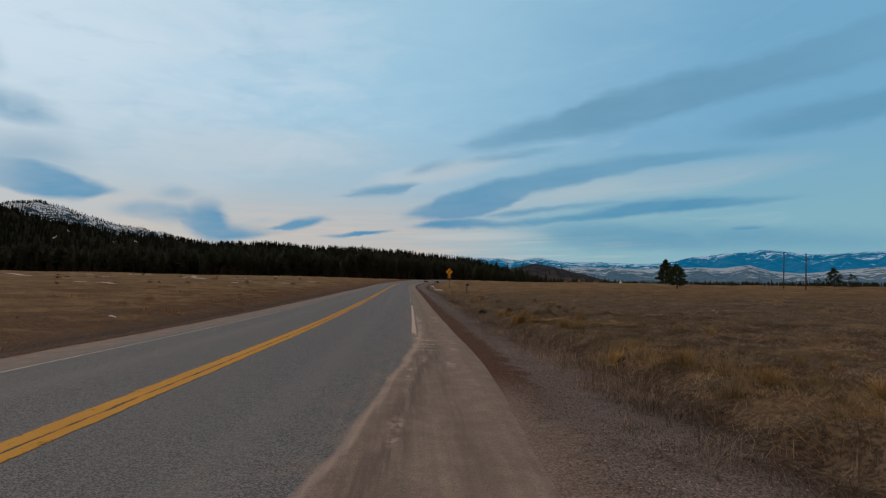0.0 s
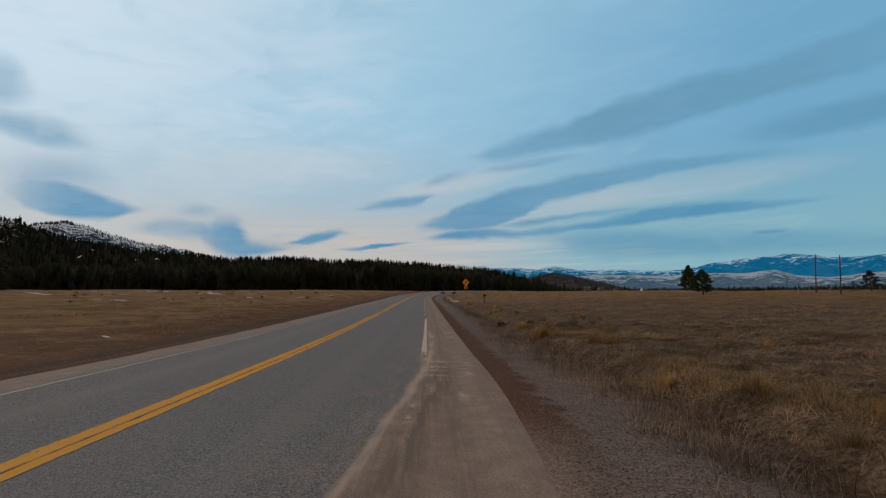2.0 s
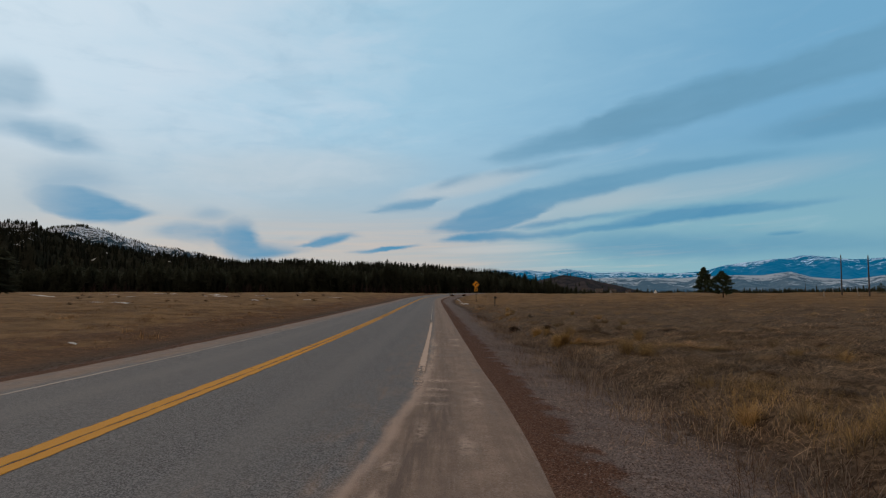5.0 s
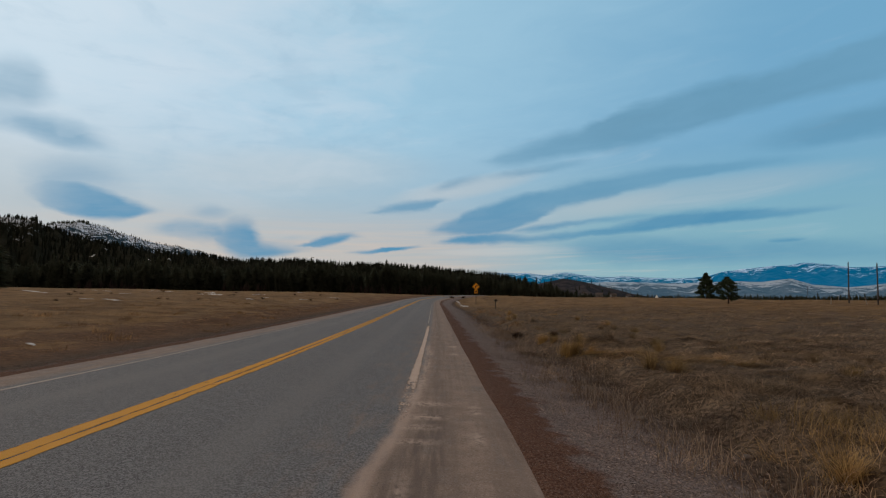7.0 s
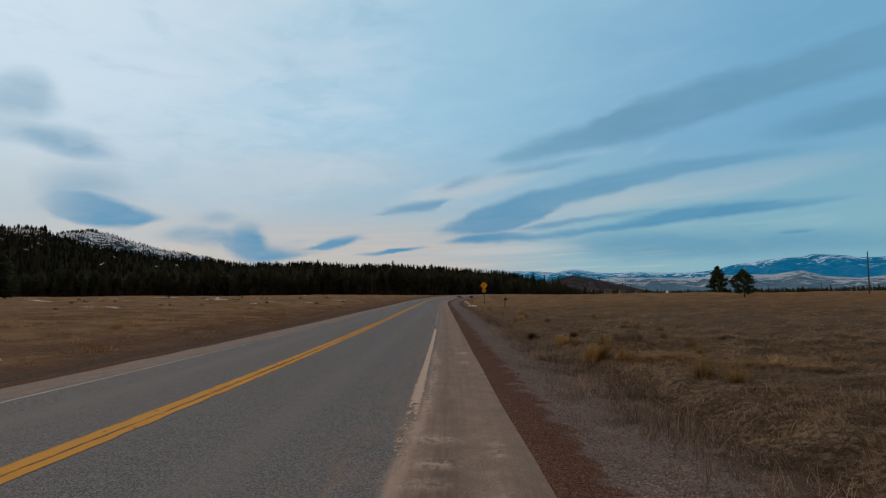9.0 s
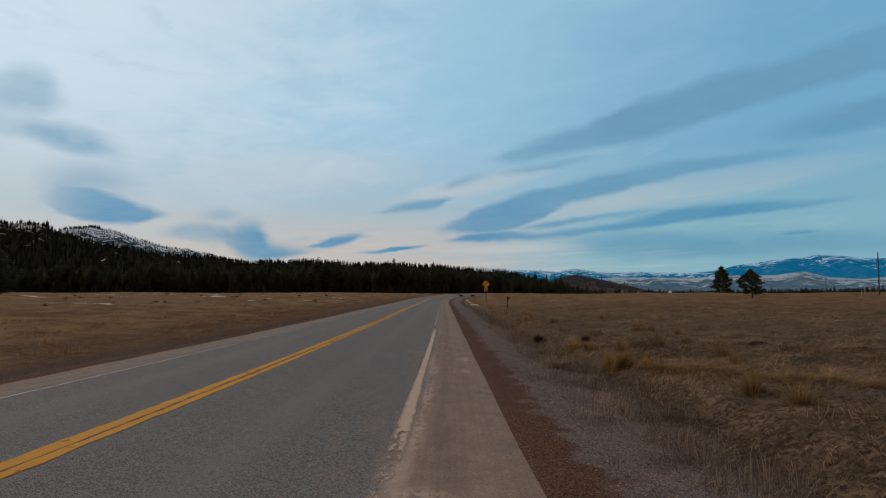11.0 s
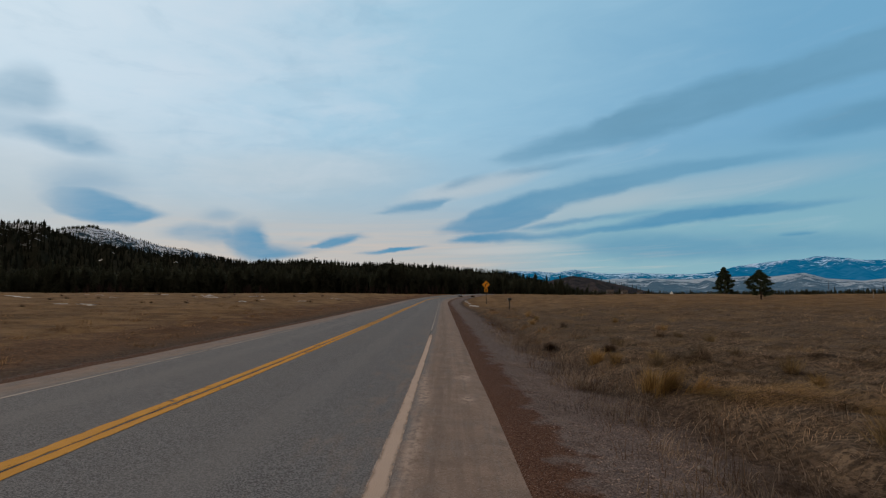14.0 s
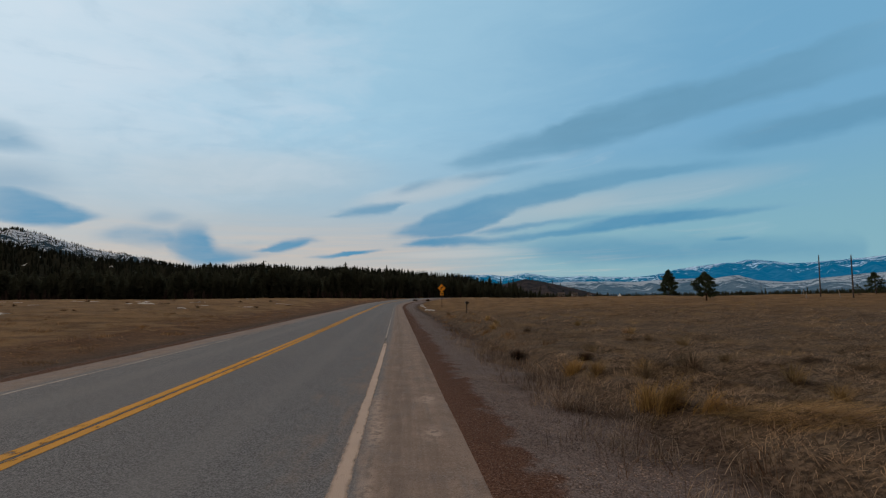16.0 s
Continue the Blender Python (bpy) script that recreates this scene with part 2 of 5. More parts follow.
cloud(0.0025, 0.0025, [(-0.195, 0.104, 0.101, 0.4), (-0.135, 0.11, 0.102, 0.9), (-0.087, 0.115, 0.107, 0.9), (-0.048, 0.117, 0.114, 0.3)])  # low streak
cloud(0.005, 0.005, [(0.654, 0.128, 0.126, 0.15), (0.701, 0.136, 0.128, 0.60), (0.755, 0.138, 0.13, 0.60), (0.796, 0.14, 0.136, 0.15)])  # far low streak
cloud(0.016, 0.016, [(0.188, 0.119, 0.115, 0.1), (0.33, 0.135, 0.09, 0.5), (0.471, 0.135, 0.086, 0.55), (0.611, 0.132, 0.086, 0.52), (0.762, 0.136, 0.09, 0.45), (1.049, 0.132, 0.085, 0.3)])  # haze over the valley
cover = w.math("MULTIPLY", w.math("MULTIPLY", cover, facing), w.lin(streaks, 0.3, 0.7, 1.2, 0.85), clamp=True)
dark = w.mix(w.step(el, 7.0, 20.0), (0.045, 0.24, 0.43), (0.13, 0.31, 0.455))
veil = w.mix(cover, veil, dark)
# overhead and behind, unseen, an even warm grey is set to warm the ground
unseen_veil = w.math("MAXIMUM", w.step(el, 35.0, 52.0), w.step(w.math("ABSOLUTE", az), 58.0, 85.0))
veil = w.mix(unseen_veil, veil, (0.36, 0.30, 0.25))
veil = w.mix(0.92, clear, veil)
back = w.add("ShaderNodeBackground")
w.put(veil, back.inputs[0])
back.inputs[1].default_value = 1.0
w.put(back.outputs[0], w.add("ShaderNodeOutputWorld").inputs[0])
world.cycles.sampling_method, world.cycles.sample_map_resolution = "MANUAL", 512

sun = new("sun", bpy.data.lights.new("sun", "SUN"))
sun.data.energy, sun.data.angle, sun.data.color = 1.15, radians(25), (1.0, 0.85, 0.68)
sun.matrix_world = look(heading(SUN_AZ, SUN_EL) * 300, (0, 0, 0))

# ---------------------------------------------------------------- materials
def material(name, rough=0.85):
    """A new material: its node writer, its shader and the point in metres."""
    m = bpy.data.materials.new(name)
    m.use_nodes = True
    n = Nodes(m.node_tree)
    shader = m.node_tree.nodes["Principled BSDF"]
    shader.inputs["Roughness"].default_value = rough
    shader.inputs["Specular IOR Level"].default_value = 0.3
    return m, n, shader, n.add("ShaderNodeNewGeometry").outputs["Position"]


def bump(n, shader, height, distance, strength=1.0):
    b = n.add("ShaderNodeBump")
    b.inputs["Strength"].default_value, b.inputs["Distance"].default_value = strength, distance
    n.put(height, b.inputs["Height"])
    n.put(b.outputs[0], shader.inputs["Normal"])


def plain(name, a, b, scale, rough=0.8, metallic=0.0, relief=0.0, fine=None):
    """Two tones mixed by noise at two scales, with a fine relief."""
    m, n, shader, p = material(name, rough)
    p = n.add("ShaderNodeTexCoord").outputs["Object"]
    f = n.math("ADD", n.math("MULTIPLY", n.noise(p, scale, 5), 0.6), n.math("MULTIPLY", n.noise(p, scale * 9, 3), 0.4))
    n.put(n.mix(n.step(f, 0.35, 0.65), a, b), shader.inputs["Base Color"])
    shader.inputs["Metallic"].default_value = metallic
    if relief:
        bump(n, shader, n.noise(p, fine or scale * 12, 4), relief)
    return m


def asphalt_material():
    m, n, shader, p = material("asphalt", 0.88)
    shader.inputs["Specular IOR Level"].default_value = 0.05
    u, dust, ridge, wet = n.attr("across"), n.attr("dust"), n.attr("ridge"), n.attr("tread")
    grit = n.voronoi(p, 95.0, "Color")
    grain = n.split(grit)[0]
    patch = n.noise(n.mul(p, (1.0, 0.22, 1.0)), 0.9, 5)
    grey = n.mix(n.step(grain, 0.1, 0.95), (0.079, 0.08, 0.087), (0.215, 0.216, 0.23))
    grey = n.mix(n.math("MULTIPLY", n.step(patch, 0.35, 0.7), 0.35), grey, (0.165, 0.161, 0.164))
    # wheel tracks polished a little lighter
    track = n.math("SINE", n.math("MULTIPLY_ADD", u, 3.6, 0.8))
    grey = n.mix(n.step(track, 0.2, 1.0, 0.0, 0.25), grey, (0.2, 0.195, 0.198))
    blot = n.noise(n.mul(p, (1.0, 0.5, 1.0)), 2.6, 6, 0.65)
    drag = n.noise(n.mul(p, (7.0, 0.5, 1.0)), 1.5, 5, 0.6)
    cover = n.math("ADD", dust, n.lin(blot, 0.3, 0.7, -0.22, 0.22))
    cover = n.math("ADD", cover, n.lin(drag, 0.3, 0.7, -0.12, 0.12))
    fines = n.mix(n.step(n.noise(p, 3.1, 6, 0.6), 0.35, 0.7), (0.225, 0.165, 0.134), (0.305, 0.228, 0.186))
    fines = n.mix(n.step(grain, 0.75, 1.0, 0.0, 0.6), fines, (0.34, 0.28, 0.25))
    fines = n.mix(n.step(grain, 0.3, 0.0, 0.0, 0.5), fines, (0.12, 0.09, 0.075))
    lanes = n.noise(n.mul(p, (9.0, 0.12, 1.0)), 1.0, 4, 0.6)
    fines = n.mix(n.step(lanes, 0.42, 0.66, 0.0, 0.45), fines, (0.175, 0.13, 0.108))
    fines = n.mix(n.math("MULTIPLY", wet, n.step(drag, 0.3, 0.6)), fines, (0.13, 0.098, 0.084))
    col = n.mix(n.step(cover, 0.25, 0.95, 0.0, 0.9), grey, fines)
    bank = n.math("ADD", ridge, n.lin(blot, 0.3, 0.7, -0.12, 0.12))
    col = n.mix(n.step(bank, 0.3, 0.95, 0.0, 0.72), col, (0.42, 0.32, 0.27))
    crust = n.math("MULTIPLY", n.attr("pale"), n.step(n.noise(n.mul(p, (1.0, 0.8, 1.0)), 11.0, 6, 0.7), 0.4, 0.58))
    col = n.mix(n.math("MULTIPLY", crust, 0.85), col, (0.42, 0.33, 0.28))
    n.put(col, shader.inputs["Base Color"])
    relief = n.math("ADD", n.math("MULTIPLY", n.voronoi(p, 95.0), 0.7), n.math("MULTIPLY", n.noise(p, 30.0, 4), 0.5))
    bump(n, shader, relief, 0.006)
    return m


def paint_material(name, colour, wear, soft=0.06, rim_from=1.1, rim_to=0.35):
    m, n, shader, p = material(name, 0.75)
    shader.inputs["Specular IOR Level"].default_value = 0.12
    f = n.noise(n.mul(p, (1.0, 0.45, 1.0)), 9.0, 6, 0.7)
    g = n.noise(n.mul(p, (1.0, 0.2, 1.0)), 1.3, 4)
    keep = n.step(n.math("SUBTRACT", n.math("ADD", f, n.lin(g, 0.3, 0.7, -0.12, 0.12)), n.attr("bury")), wear - soft, wear + soft)
    tone = n.mix(n.noise(p, 2.0, 5), tuple(c * 0.75 for c in colour), colour)
    n.put(tone, shader.inputs["Base Color"])
    rim = n.step(n.math("ADD", n.attr("rim"), n.lin(f, 0.3, 0.7, -0.2, 0.2)), rim_from, rim_to)
    n.put(n.math("MULTIPLY", keep, rim), shader.inputs["Alpha"])
    bump(n, shader, n.math("ADD", keep, n.voronoi(p, 95.0)), 0.004)
    return m


def ground_material():
    m, n, shader, p = material("ground", 0.95)
    shader.inputs["Specular IOR Level"].default_value = 0.05
    off, side = n.attr("off"), n.attr("side")
    big = n.noise(p, 0.35, 6, 0.6)
    mid = n.noise(p, 1.7, 6, 0.62)
    fine = n.noise(p, 14.0, 5, 0.65)
    stone = n.split(n.voronoi(p, 75.0, "Color"))[0]
    pebble = n.split(n.voronoi(p, 140.0, "Color"))[1]
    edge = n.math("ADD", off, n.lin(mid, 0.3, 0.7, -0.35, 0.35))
    red = n.mix(n.step(stone, 0.2, 0.9), (0.072, 0.036, 0.024), (0.155, 0.083, 0.058))
    red = n.mix(n.step(pebble, 0.9, 1.0, 0.0, 0.7), red, (0.33, 0.26, 0.23))
    grey = n.mix(n.step(stone, 0.1, 0.95), (0.1, 0.078, 0.073), (0.25, 0.2, 0.19))
    grey = n.mix(n.step(pebble, 0.7, 1.0, 0.0, 0.7), grey, (0.23, 0.185, 0.17))
    grey = n.mix(n.step(mid, 0.5, 0.7, 0.0, 0.4), grey, (0.09, 0.063, 0.053))
    # dark ditch soil, its tone deepened to stand for the shaded hollow
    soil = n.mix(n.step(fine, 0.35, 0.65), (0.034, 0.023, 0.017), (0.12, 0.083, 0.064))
    lie = n.noise(n.mul(p, (1.0, 3.2, 1.0)), 1.1, 7, 0.68, 0.6)
    straw = n.mix(n.step(fine, 0.4, 0.6), (0.068, 0.05, 0.038), (0.22, 0.156, 0.107))
    thread = n.noise(n.mul(p, (1.0, 4.0, 1.0)), 4.5, 6, 0.7, 0.5)
    straw = n.mix(n.step(thread, 0.52, 0.68, 0.0, 0.6), straw, (0.25, 0.172, 0.1))
    # dark streaks put in for the shade in crevices of the matted grass
    straw = n.mix(n.step(lie, 0.47, 0.64, 0.0, 0.7), straw, (0.05, 0.036, 0.026))
    straw = n.mix(n.step(big, 0.5, 0.72, 0.0, 0.7), straw, (0.235, 0.152, 0.08))
    straw = n.mix(n.step(big, 0.42, 0.28, 0.0, 0.6), straw, (0.11, 0.076, 0.05))
    west = n.mix(n.step(big, 0.35, 0.65), (0.118, 0.07, 0.034), (0.26, 0.158, 0.076))
    west = n.mix(n.step(lie, 0.5, 0.72, 0.0, 0.45), west, (0.07, 0.04, 0.023))
    west = n.mix(n.step(thread, 0.5, 0.64, 0.0, 0.7), west, (0.25, 0.15, 0.066))
    west = n.mix(n.step(thread, 0.46, 0.34, 0.0, 0.6), west, (0.09, 0.05, 0.026))
    # a reddish bank of dead weeds beside the far lane, then the tan field
    reach = n.math("ADD", off, n.math("ADD", n.lin(big, 0.3, 0.7, -4.0, 4.0), n.lin(mid, 0.3, 0.7, -2.5, 2.5)))
    bank = n.mix(n.step(thread, 0.4, 0.62), (0.07, 0.036, 0.022), (0.17, 0.09, 0.048))
    west = n.mix(n.math("MULTIPLY", side, n.step(reach, 12.0, 4.0, 0.0, 0.85)), west, bank)
    straw = n.mix(n.math("MAXIMUM", n.math("MULTIPLY", side, 0.9), n.attr("tawny")), straw, west)
    # nearer the start the red band is buried in grey-brown grit and drifted sand
    start = n.step(n.split(p)[1], 11.0, 8.0)
    red = n.mix(n.math("MULTIPLY", start, 0.75), red, grey)
    drift = n.math("MULTIPLY", n.step(edge, 0.7, 0.05), n.math("MULTIPLY", start, 0.85))
    red = n.mix(drift, red, n.mix(n.step(stone, 0.1, 0.9), (0.17, 0.125, 0.105), (0.29, 0.22, 0.185)))
    col = n.mix(n.step(edge, 0.36, 0.66), red, grey)
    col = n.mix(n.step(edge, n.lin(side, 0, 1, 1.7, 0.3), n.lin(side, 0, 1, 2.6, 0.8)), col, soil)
    col = n.mix(n.step(edge, n.lin(side, 0, 1, 2.4, 1.3), n.lin(side, 0, 1, 3.4, 3.4)), col, straw)
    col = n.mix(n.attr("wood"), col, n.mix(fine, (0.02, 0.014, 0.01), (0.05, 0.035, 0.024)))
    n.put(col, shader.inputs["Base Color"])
    bump(n, shader, n.math("ADD", n.math("MULTIPLY", stone, 0.5), n.math("ADD", fine, n.math("MULTIPLY", lie, 1.6))), 0.04)
    return m


def blade_material(name, a, b, c, thin_leaf=True):
    """Dry blades, each of its own tone between three."""
    m, n, shader, p = material(name, 0.8)
    shader.inputs["Specular IOR Level"].default_value = 0.1
    r = n.add("ShaderNodeNewGeometry").outputs["Random Per Island"]
    # random bands of tone that double as shadow streaks between clumps
    drift = n.noise(n.mul(p, (0.7, 1.8, 1.0)), 1.1, 5, 0.6, 0.4)
    col = n.mix(n.step(n.math("ADD", r, n.lin(drift, 0.3, 0.7, -0.7, 0.7)), 0.2, 0.95), a, b)
    col = n.mix(n.step(n.math("FRACT", n.math("MULTIPLY", r, 17.0)), 0.7, 0.95), col, c)
    wide_ = n.noise(n.mul(p, (0.8, 1.4, 1.0)), 0.3, 4, 0.6)
    col = n.mix(1.0, col, n.mix(n.step(wide_, 0.36, 0.62), (0.8, 0.81, 0.84), (1.4, 1.32, 1.2)), "MULTIPLY")
    n.put(col, shader.inputs["Base Color"])
    if thin_leaf:
        # dry leaves let light through
        see_through = n.add("ShaderNodeBsdfTranslucent")
        n.put(col, see_through.inputs[0])
        both = n.add("ShaderNodeMixShader")
        both.inputs[0].default_value = 0.4
        n.put(shader.outputs[0], both.inputs[1]), n.put(see_through.outputs[0], both.inputs[2])
        n.put(both.outputs[0], m.node_tree.nodes["Material Output"].inputs["Surface"])
    return m


def needle_material(name, a, b, through=0.0):
    m, n, shader, p = material(name, 0.9)
    shader.inputs["Specular IOR Level"].default_value = 0.05
    r = n.add("ShaderNodeNewGeometry").outputs["Random Per Island"]
    col = n.mix(n.math("MULTIPLY", n.math("ADD", r, n.noise(p, 0.12, 4)), 0.55), a, b)
    n.put(col, shader.inputs["Base Color"])
    if through:
        # thin needles pass some of the light on
        leaf = n.add("ShaderNodeBsdfTranslucent")
        n.put(col, leaf.inputs[0])
        both = n.add("ShaderNodeMixShader")
        both.inputs[0].default_value = through
        n.put(shader.outputs[0], both.inputs[1]), n.put(leaf.outputs[0], both.inputs[2])
        n.put(both.outputs[0], m.node_tree.nodes["Material Output"].inputs["Surface"])
    return m


def slope_material(name, low, high, snow, haze_glow, line, scale, depth=1.0):
    """A far slope: dark woods, open ground and snow, with distance haze painted in as a glow of its surface."""
    m, n, shader, p = material(name, 0.95)
    shader.inputs["Specular IOR Level"].default_value = 0.0
    rise = n.attr("rise")
    a = n.noise(p, scale, 9, 0.66, 0.5)
    b = n.noise(n.mul(p, (1.0, 1.0, 0.3)), scale * 4.0, 7, 0.66, 0.4)
    col = n.mix(n.step(a, 0.42, 0.6), low, high)
    f = n.math("ADD", rise, n.math("ADD", n.lin(a, 0.3, 0.7, -0.42, 0.42), n.lin(b, 0.3, 0.7, -0.3, 0.3)))
    col = n.mix(n.step(f, line, line + 0.08, 0.0, depth), col, snow)
    n.put(col, shader.inputs["Base Color"])
    # emission of the slope itself, painted in for the haze of distance
    if any(haze_glow):
        n.put(haze_glow, shader.inputs["Emission Color"])
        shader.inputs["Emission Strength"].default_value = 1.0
    bump(n, shader, n.math("ADD", a, b), 0.12 / scale)
    return m


ASPHALT = asphalt_material()
YELLOW = paint_material("yellow_paint", (0.56, 0.262, 0.012), 0.335, 0.09, rim_from=1.35, rim_to=0.7)
WHITE_LINE = paint_material("dusty_white_paint", (0.52, 0.40, 0.33), 0.26, 0.1, 1.2, 0.5)
PALE_LINE = paint_material("worn_white_paint", (0.34, 0.30, 0.28), 0.33, 0.2)
SEAM = plain("open_seam", (0.02, 0.018, 0.017), (0.06, 0.055, 0.05), 5.0, 0.9)
GROUND = ground_material()
STONES = blade_material("gravel_stone", (0.085, 0.064, 0.058), (0.26, 0.205, 0.192), (0.3, 0.245, 0.228), False)
RED_STONES = blade_material("red_gravel_stone", (0.065, 0.032, 0.022), (0.135, 0.07, 0.048), (0.12, 0.075, 0.058), False)
GOLD = blade_material("golden_blade", (0.22, 0.148, 0.068), (0.46, 0.312, 0.145), (0.11, 0.072, 0.04))
STRAW = blade_material("straw_blade", (0.095, 0.069, 0.05), (0.46, 0.33, 0.225), (0.045, 0.033, 0.024))
PALE_STRAND = blade_material("pale_strand", (0.13, 0.095, 0.06), (0.34, 0.25, 0.155), (0.09, 0.062, 0.04))
TUSSOCK_GOLD = blade_material("tussock_blade", (0.27, 0.165, 0.06), (0.52, 0.335, 0.13), (0.13, 0.078, 0.034))
GREY_STEM = blade_material("grey_stem", (0.13, 0.098, 0.076), (0.36, 0.275, 0.21), (0.11, 0.07, 0.052))
WEST_STRAW = blade_material("tawny_blade", (0.15, 0.088, 0.042), (0.34, 0.21, 0.105), (0.10, 0.057, 0.031))
CONIFER_BARK = plain("conifer_bark", (0.022, 0.018, 0.014), (0.04, 0.032, 0.026), 3.0, 0.95)
RUSSET_STEM = blade_material("russet_stem", (0.075, 0.042, 0.028), (0.2, 0.125, 0.08), (0.06, 0.03, 0.02))
NEEDLES = needle_material("pine_needles", (0.028, 0.042, 0.028), (0.095, 0.122, 0.068))
WOODS = needle_material("far_conifer", (0.056, 0.062, 0.043), (0.08, 0.086, 0.059), 0.6)
HILL_WOODS = needle_material("hill_conifer", (0.024, 0.027, 0.019), (0.038, 0.041, 0.028), 0.55)
BRUSH = needle_material("bare_twigs", (0.03, 0.022, 0.019), (0.06, 0.046, 0.04))
BARK = plain("bark", (0.05, 0.035, 0.027), (0.11, 0.075, 0.055), 3.0, 0.9, relief=0.02)
SNOW = plain("old_snow", (0.5, 0.51, 0.53), (0.68, 0.69, 0.72), 1.5, 0.7, relief=0.02)
POLE_WOOD = plain("pole_wood", (0.045, 0.036, 0.032), (0.10, 0.08, 0.07), 2.0, 0.85, relief=0.01)
STEEL = plain("galvanised_steel", (0.16, 0.16, 0.16), (0.26, 0.26, 0.26), 5.0, 0.5, 0.8)
SIGN_YELLOW = plain("sign_sheeting", (0.9, 0.35, 0.012), (0.95, 0.4, 0.018), 4.0, 0.4)
SIGN_BLACK = plain("sign_black", (0.012, 0.012, 0.012), (0.02, 0.02, 0.02), 4.0, 0.5)
DARK_PLASTIC = plain("dark_plastic", (0.02, 0.018, 0.016), (0.05, 0.04, 0.035), 6.0, 0.6)
PALE_WOOD = plain("weathered_wood", (0.25, 0.22, 0.19), (0.4, 0.36, 0.31), 5.0, 0.85, relief=0.005)
ROCK = plain("field_stone", (0.11, 0.082, 0.066), (0.21, 0.165, 0.14), 4.0, 0.9, relief=0.02)
RUST = blade_material("rusty_weed", (0.02, 0.013, 0.009), (0.05, 0.031, 0.02), (0.085, 0.048, 0.028))
HOUSE_WALL = plain("pale_siding", (0.16, 0.15, 0.14), (0.3, 0.28, 0.26), 1.0)
HOUSE_ROOF = plain("brown_roof", (0.06, 0.045, 0.04), (0.1, 0.075, 0.066), 1.0)
WHITE_CLOTH = plain("white_canvas", (0.68, 0.66, 0.62), (0.78, 0.76, 0.72), 1.5)
GLASS_DARK = plain("dark_pane", (0.02, 0.025, 0.03), (0.04, 0.045, 0.05), 2.0, 0.15)

# ---------------------------------------------------------------- the lie of the land
def profile(xs, zs, wide, reach):
    """A smooth curve through a coarse profile, as a table per metre."""
    t = np.arange(-200.0, reach, 1.0)
    v = np.interp(t, xs, zs)
    k = np.exp(-0.5 * (np.arange(-3 * wide, 3 * wide + 1) / wide) ** 2)
    pad = np.pad(v, 3 * wide, mode="edge")
    return t, np.convolve(pad, k / k.sum(), mode="valid")


FIELD = profile((-200, 18, 50, 99, 120, 160, 235, 300, 480, 640, 820, 1500, 6000), (0, 0, 0.5, 1.75, 2.5, 3.5, 3.75, 3.2, 1.5, 4.0, 4.4, 0, -40), 6, 6000.0)
ROAD = profile((-200, 18, 35, 47, 56, 76, 93, 115, 150, 170, 300), (0, 0, 0.22, 0.40, 0.58, 0.86, 1.12, 1.85, 3.2, 3.5, 3.6), 4, 400.0)
BEND = profile((-200, 25, 93, 105, 120, 140, 170, 400), (0, 0, -1.0, -0.9, 0.6, 5.0, 16.0, 170.0), 7, 400.0)
EDGE_R = profile((-400, 30, 66, 80, 96, 112, 132, 150, 180, 280, 1200), (0.94, 0.94, 1.02, 1.12, 1.25, 1.31, 1.33, 1.31, 1.25, 1.17, 1.2), 10, 1900.0)
EDGE_R = (EDGE_R[0] / 10.0, EDGE_R[1])  # per decimetre
EDGE_L = -7.75  # far edge of the paving
YELLOW_X, LEFT_X = -3.22, -6.32


def along(table, y):
    return np.interp(y, table[0], table[1])


def smooth(v, lo, hi):
    k = np.clip((v - lo) / (hi - lo), 0.0, 1.0)
    return k * k * (3 - 2 * k)


def ripple(x, y, size, seed, count=14):
    """Uneven waves of about that size in metres, between about -1 and 1."""
    rng = np.random.RandomState(seed)
    out = np.zeros(np.broadcast(x, y).shape)
    for i in range(count):
        a, s, ph = rng.uniform(0, 6.283), size * rng.uniform(0.5, 1.6), rng.uniform(0, 6.283)
        out += np.sin((x * math.cos(a) + y * math.sin(a)) * 6.283 / s + ph)
    return out / math.sqrt(count)


def road_shape(x, y):
    """Distance from the right-hand line, from the paving's nearer edge outwards, and the road's height."""
    u = x - along(BEND, y)
    off = np.maximum(u - np.interp(y, *EDGE_R), EDGE_L - u)
    return u, off, along(ROAD, y)


def crown(u):
    d = np.abs(u - YELLOW_X)
    return 0.045 - 0.055 * np.clip(d / 3.2, 0, 1) ** 1.3 - 0.02 * np.maximum(d - 3.2, 0)


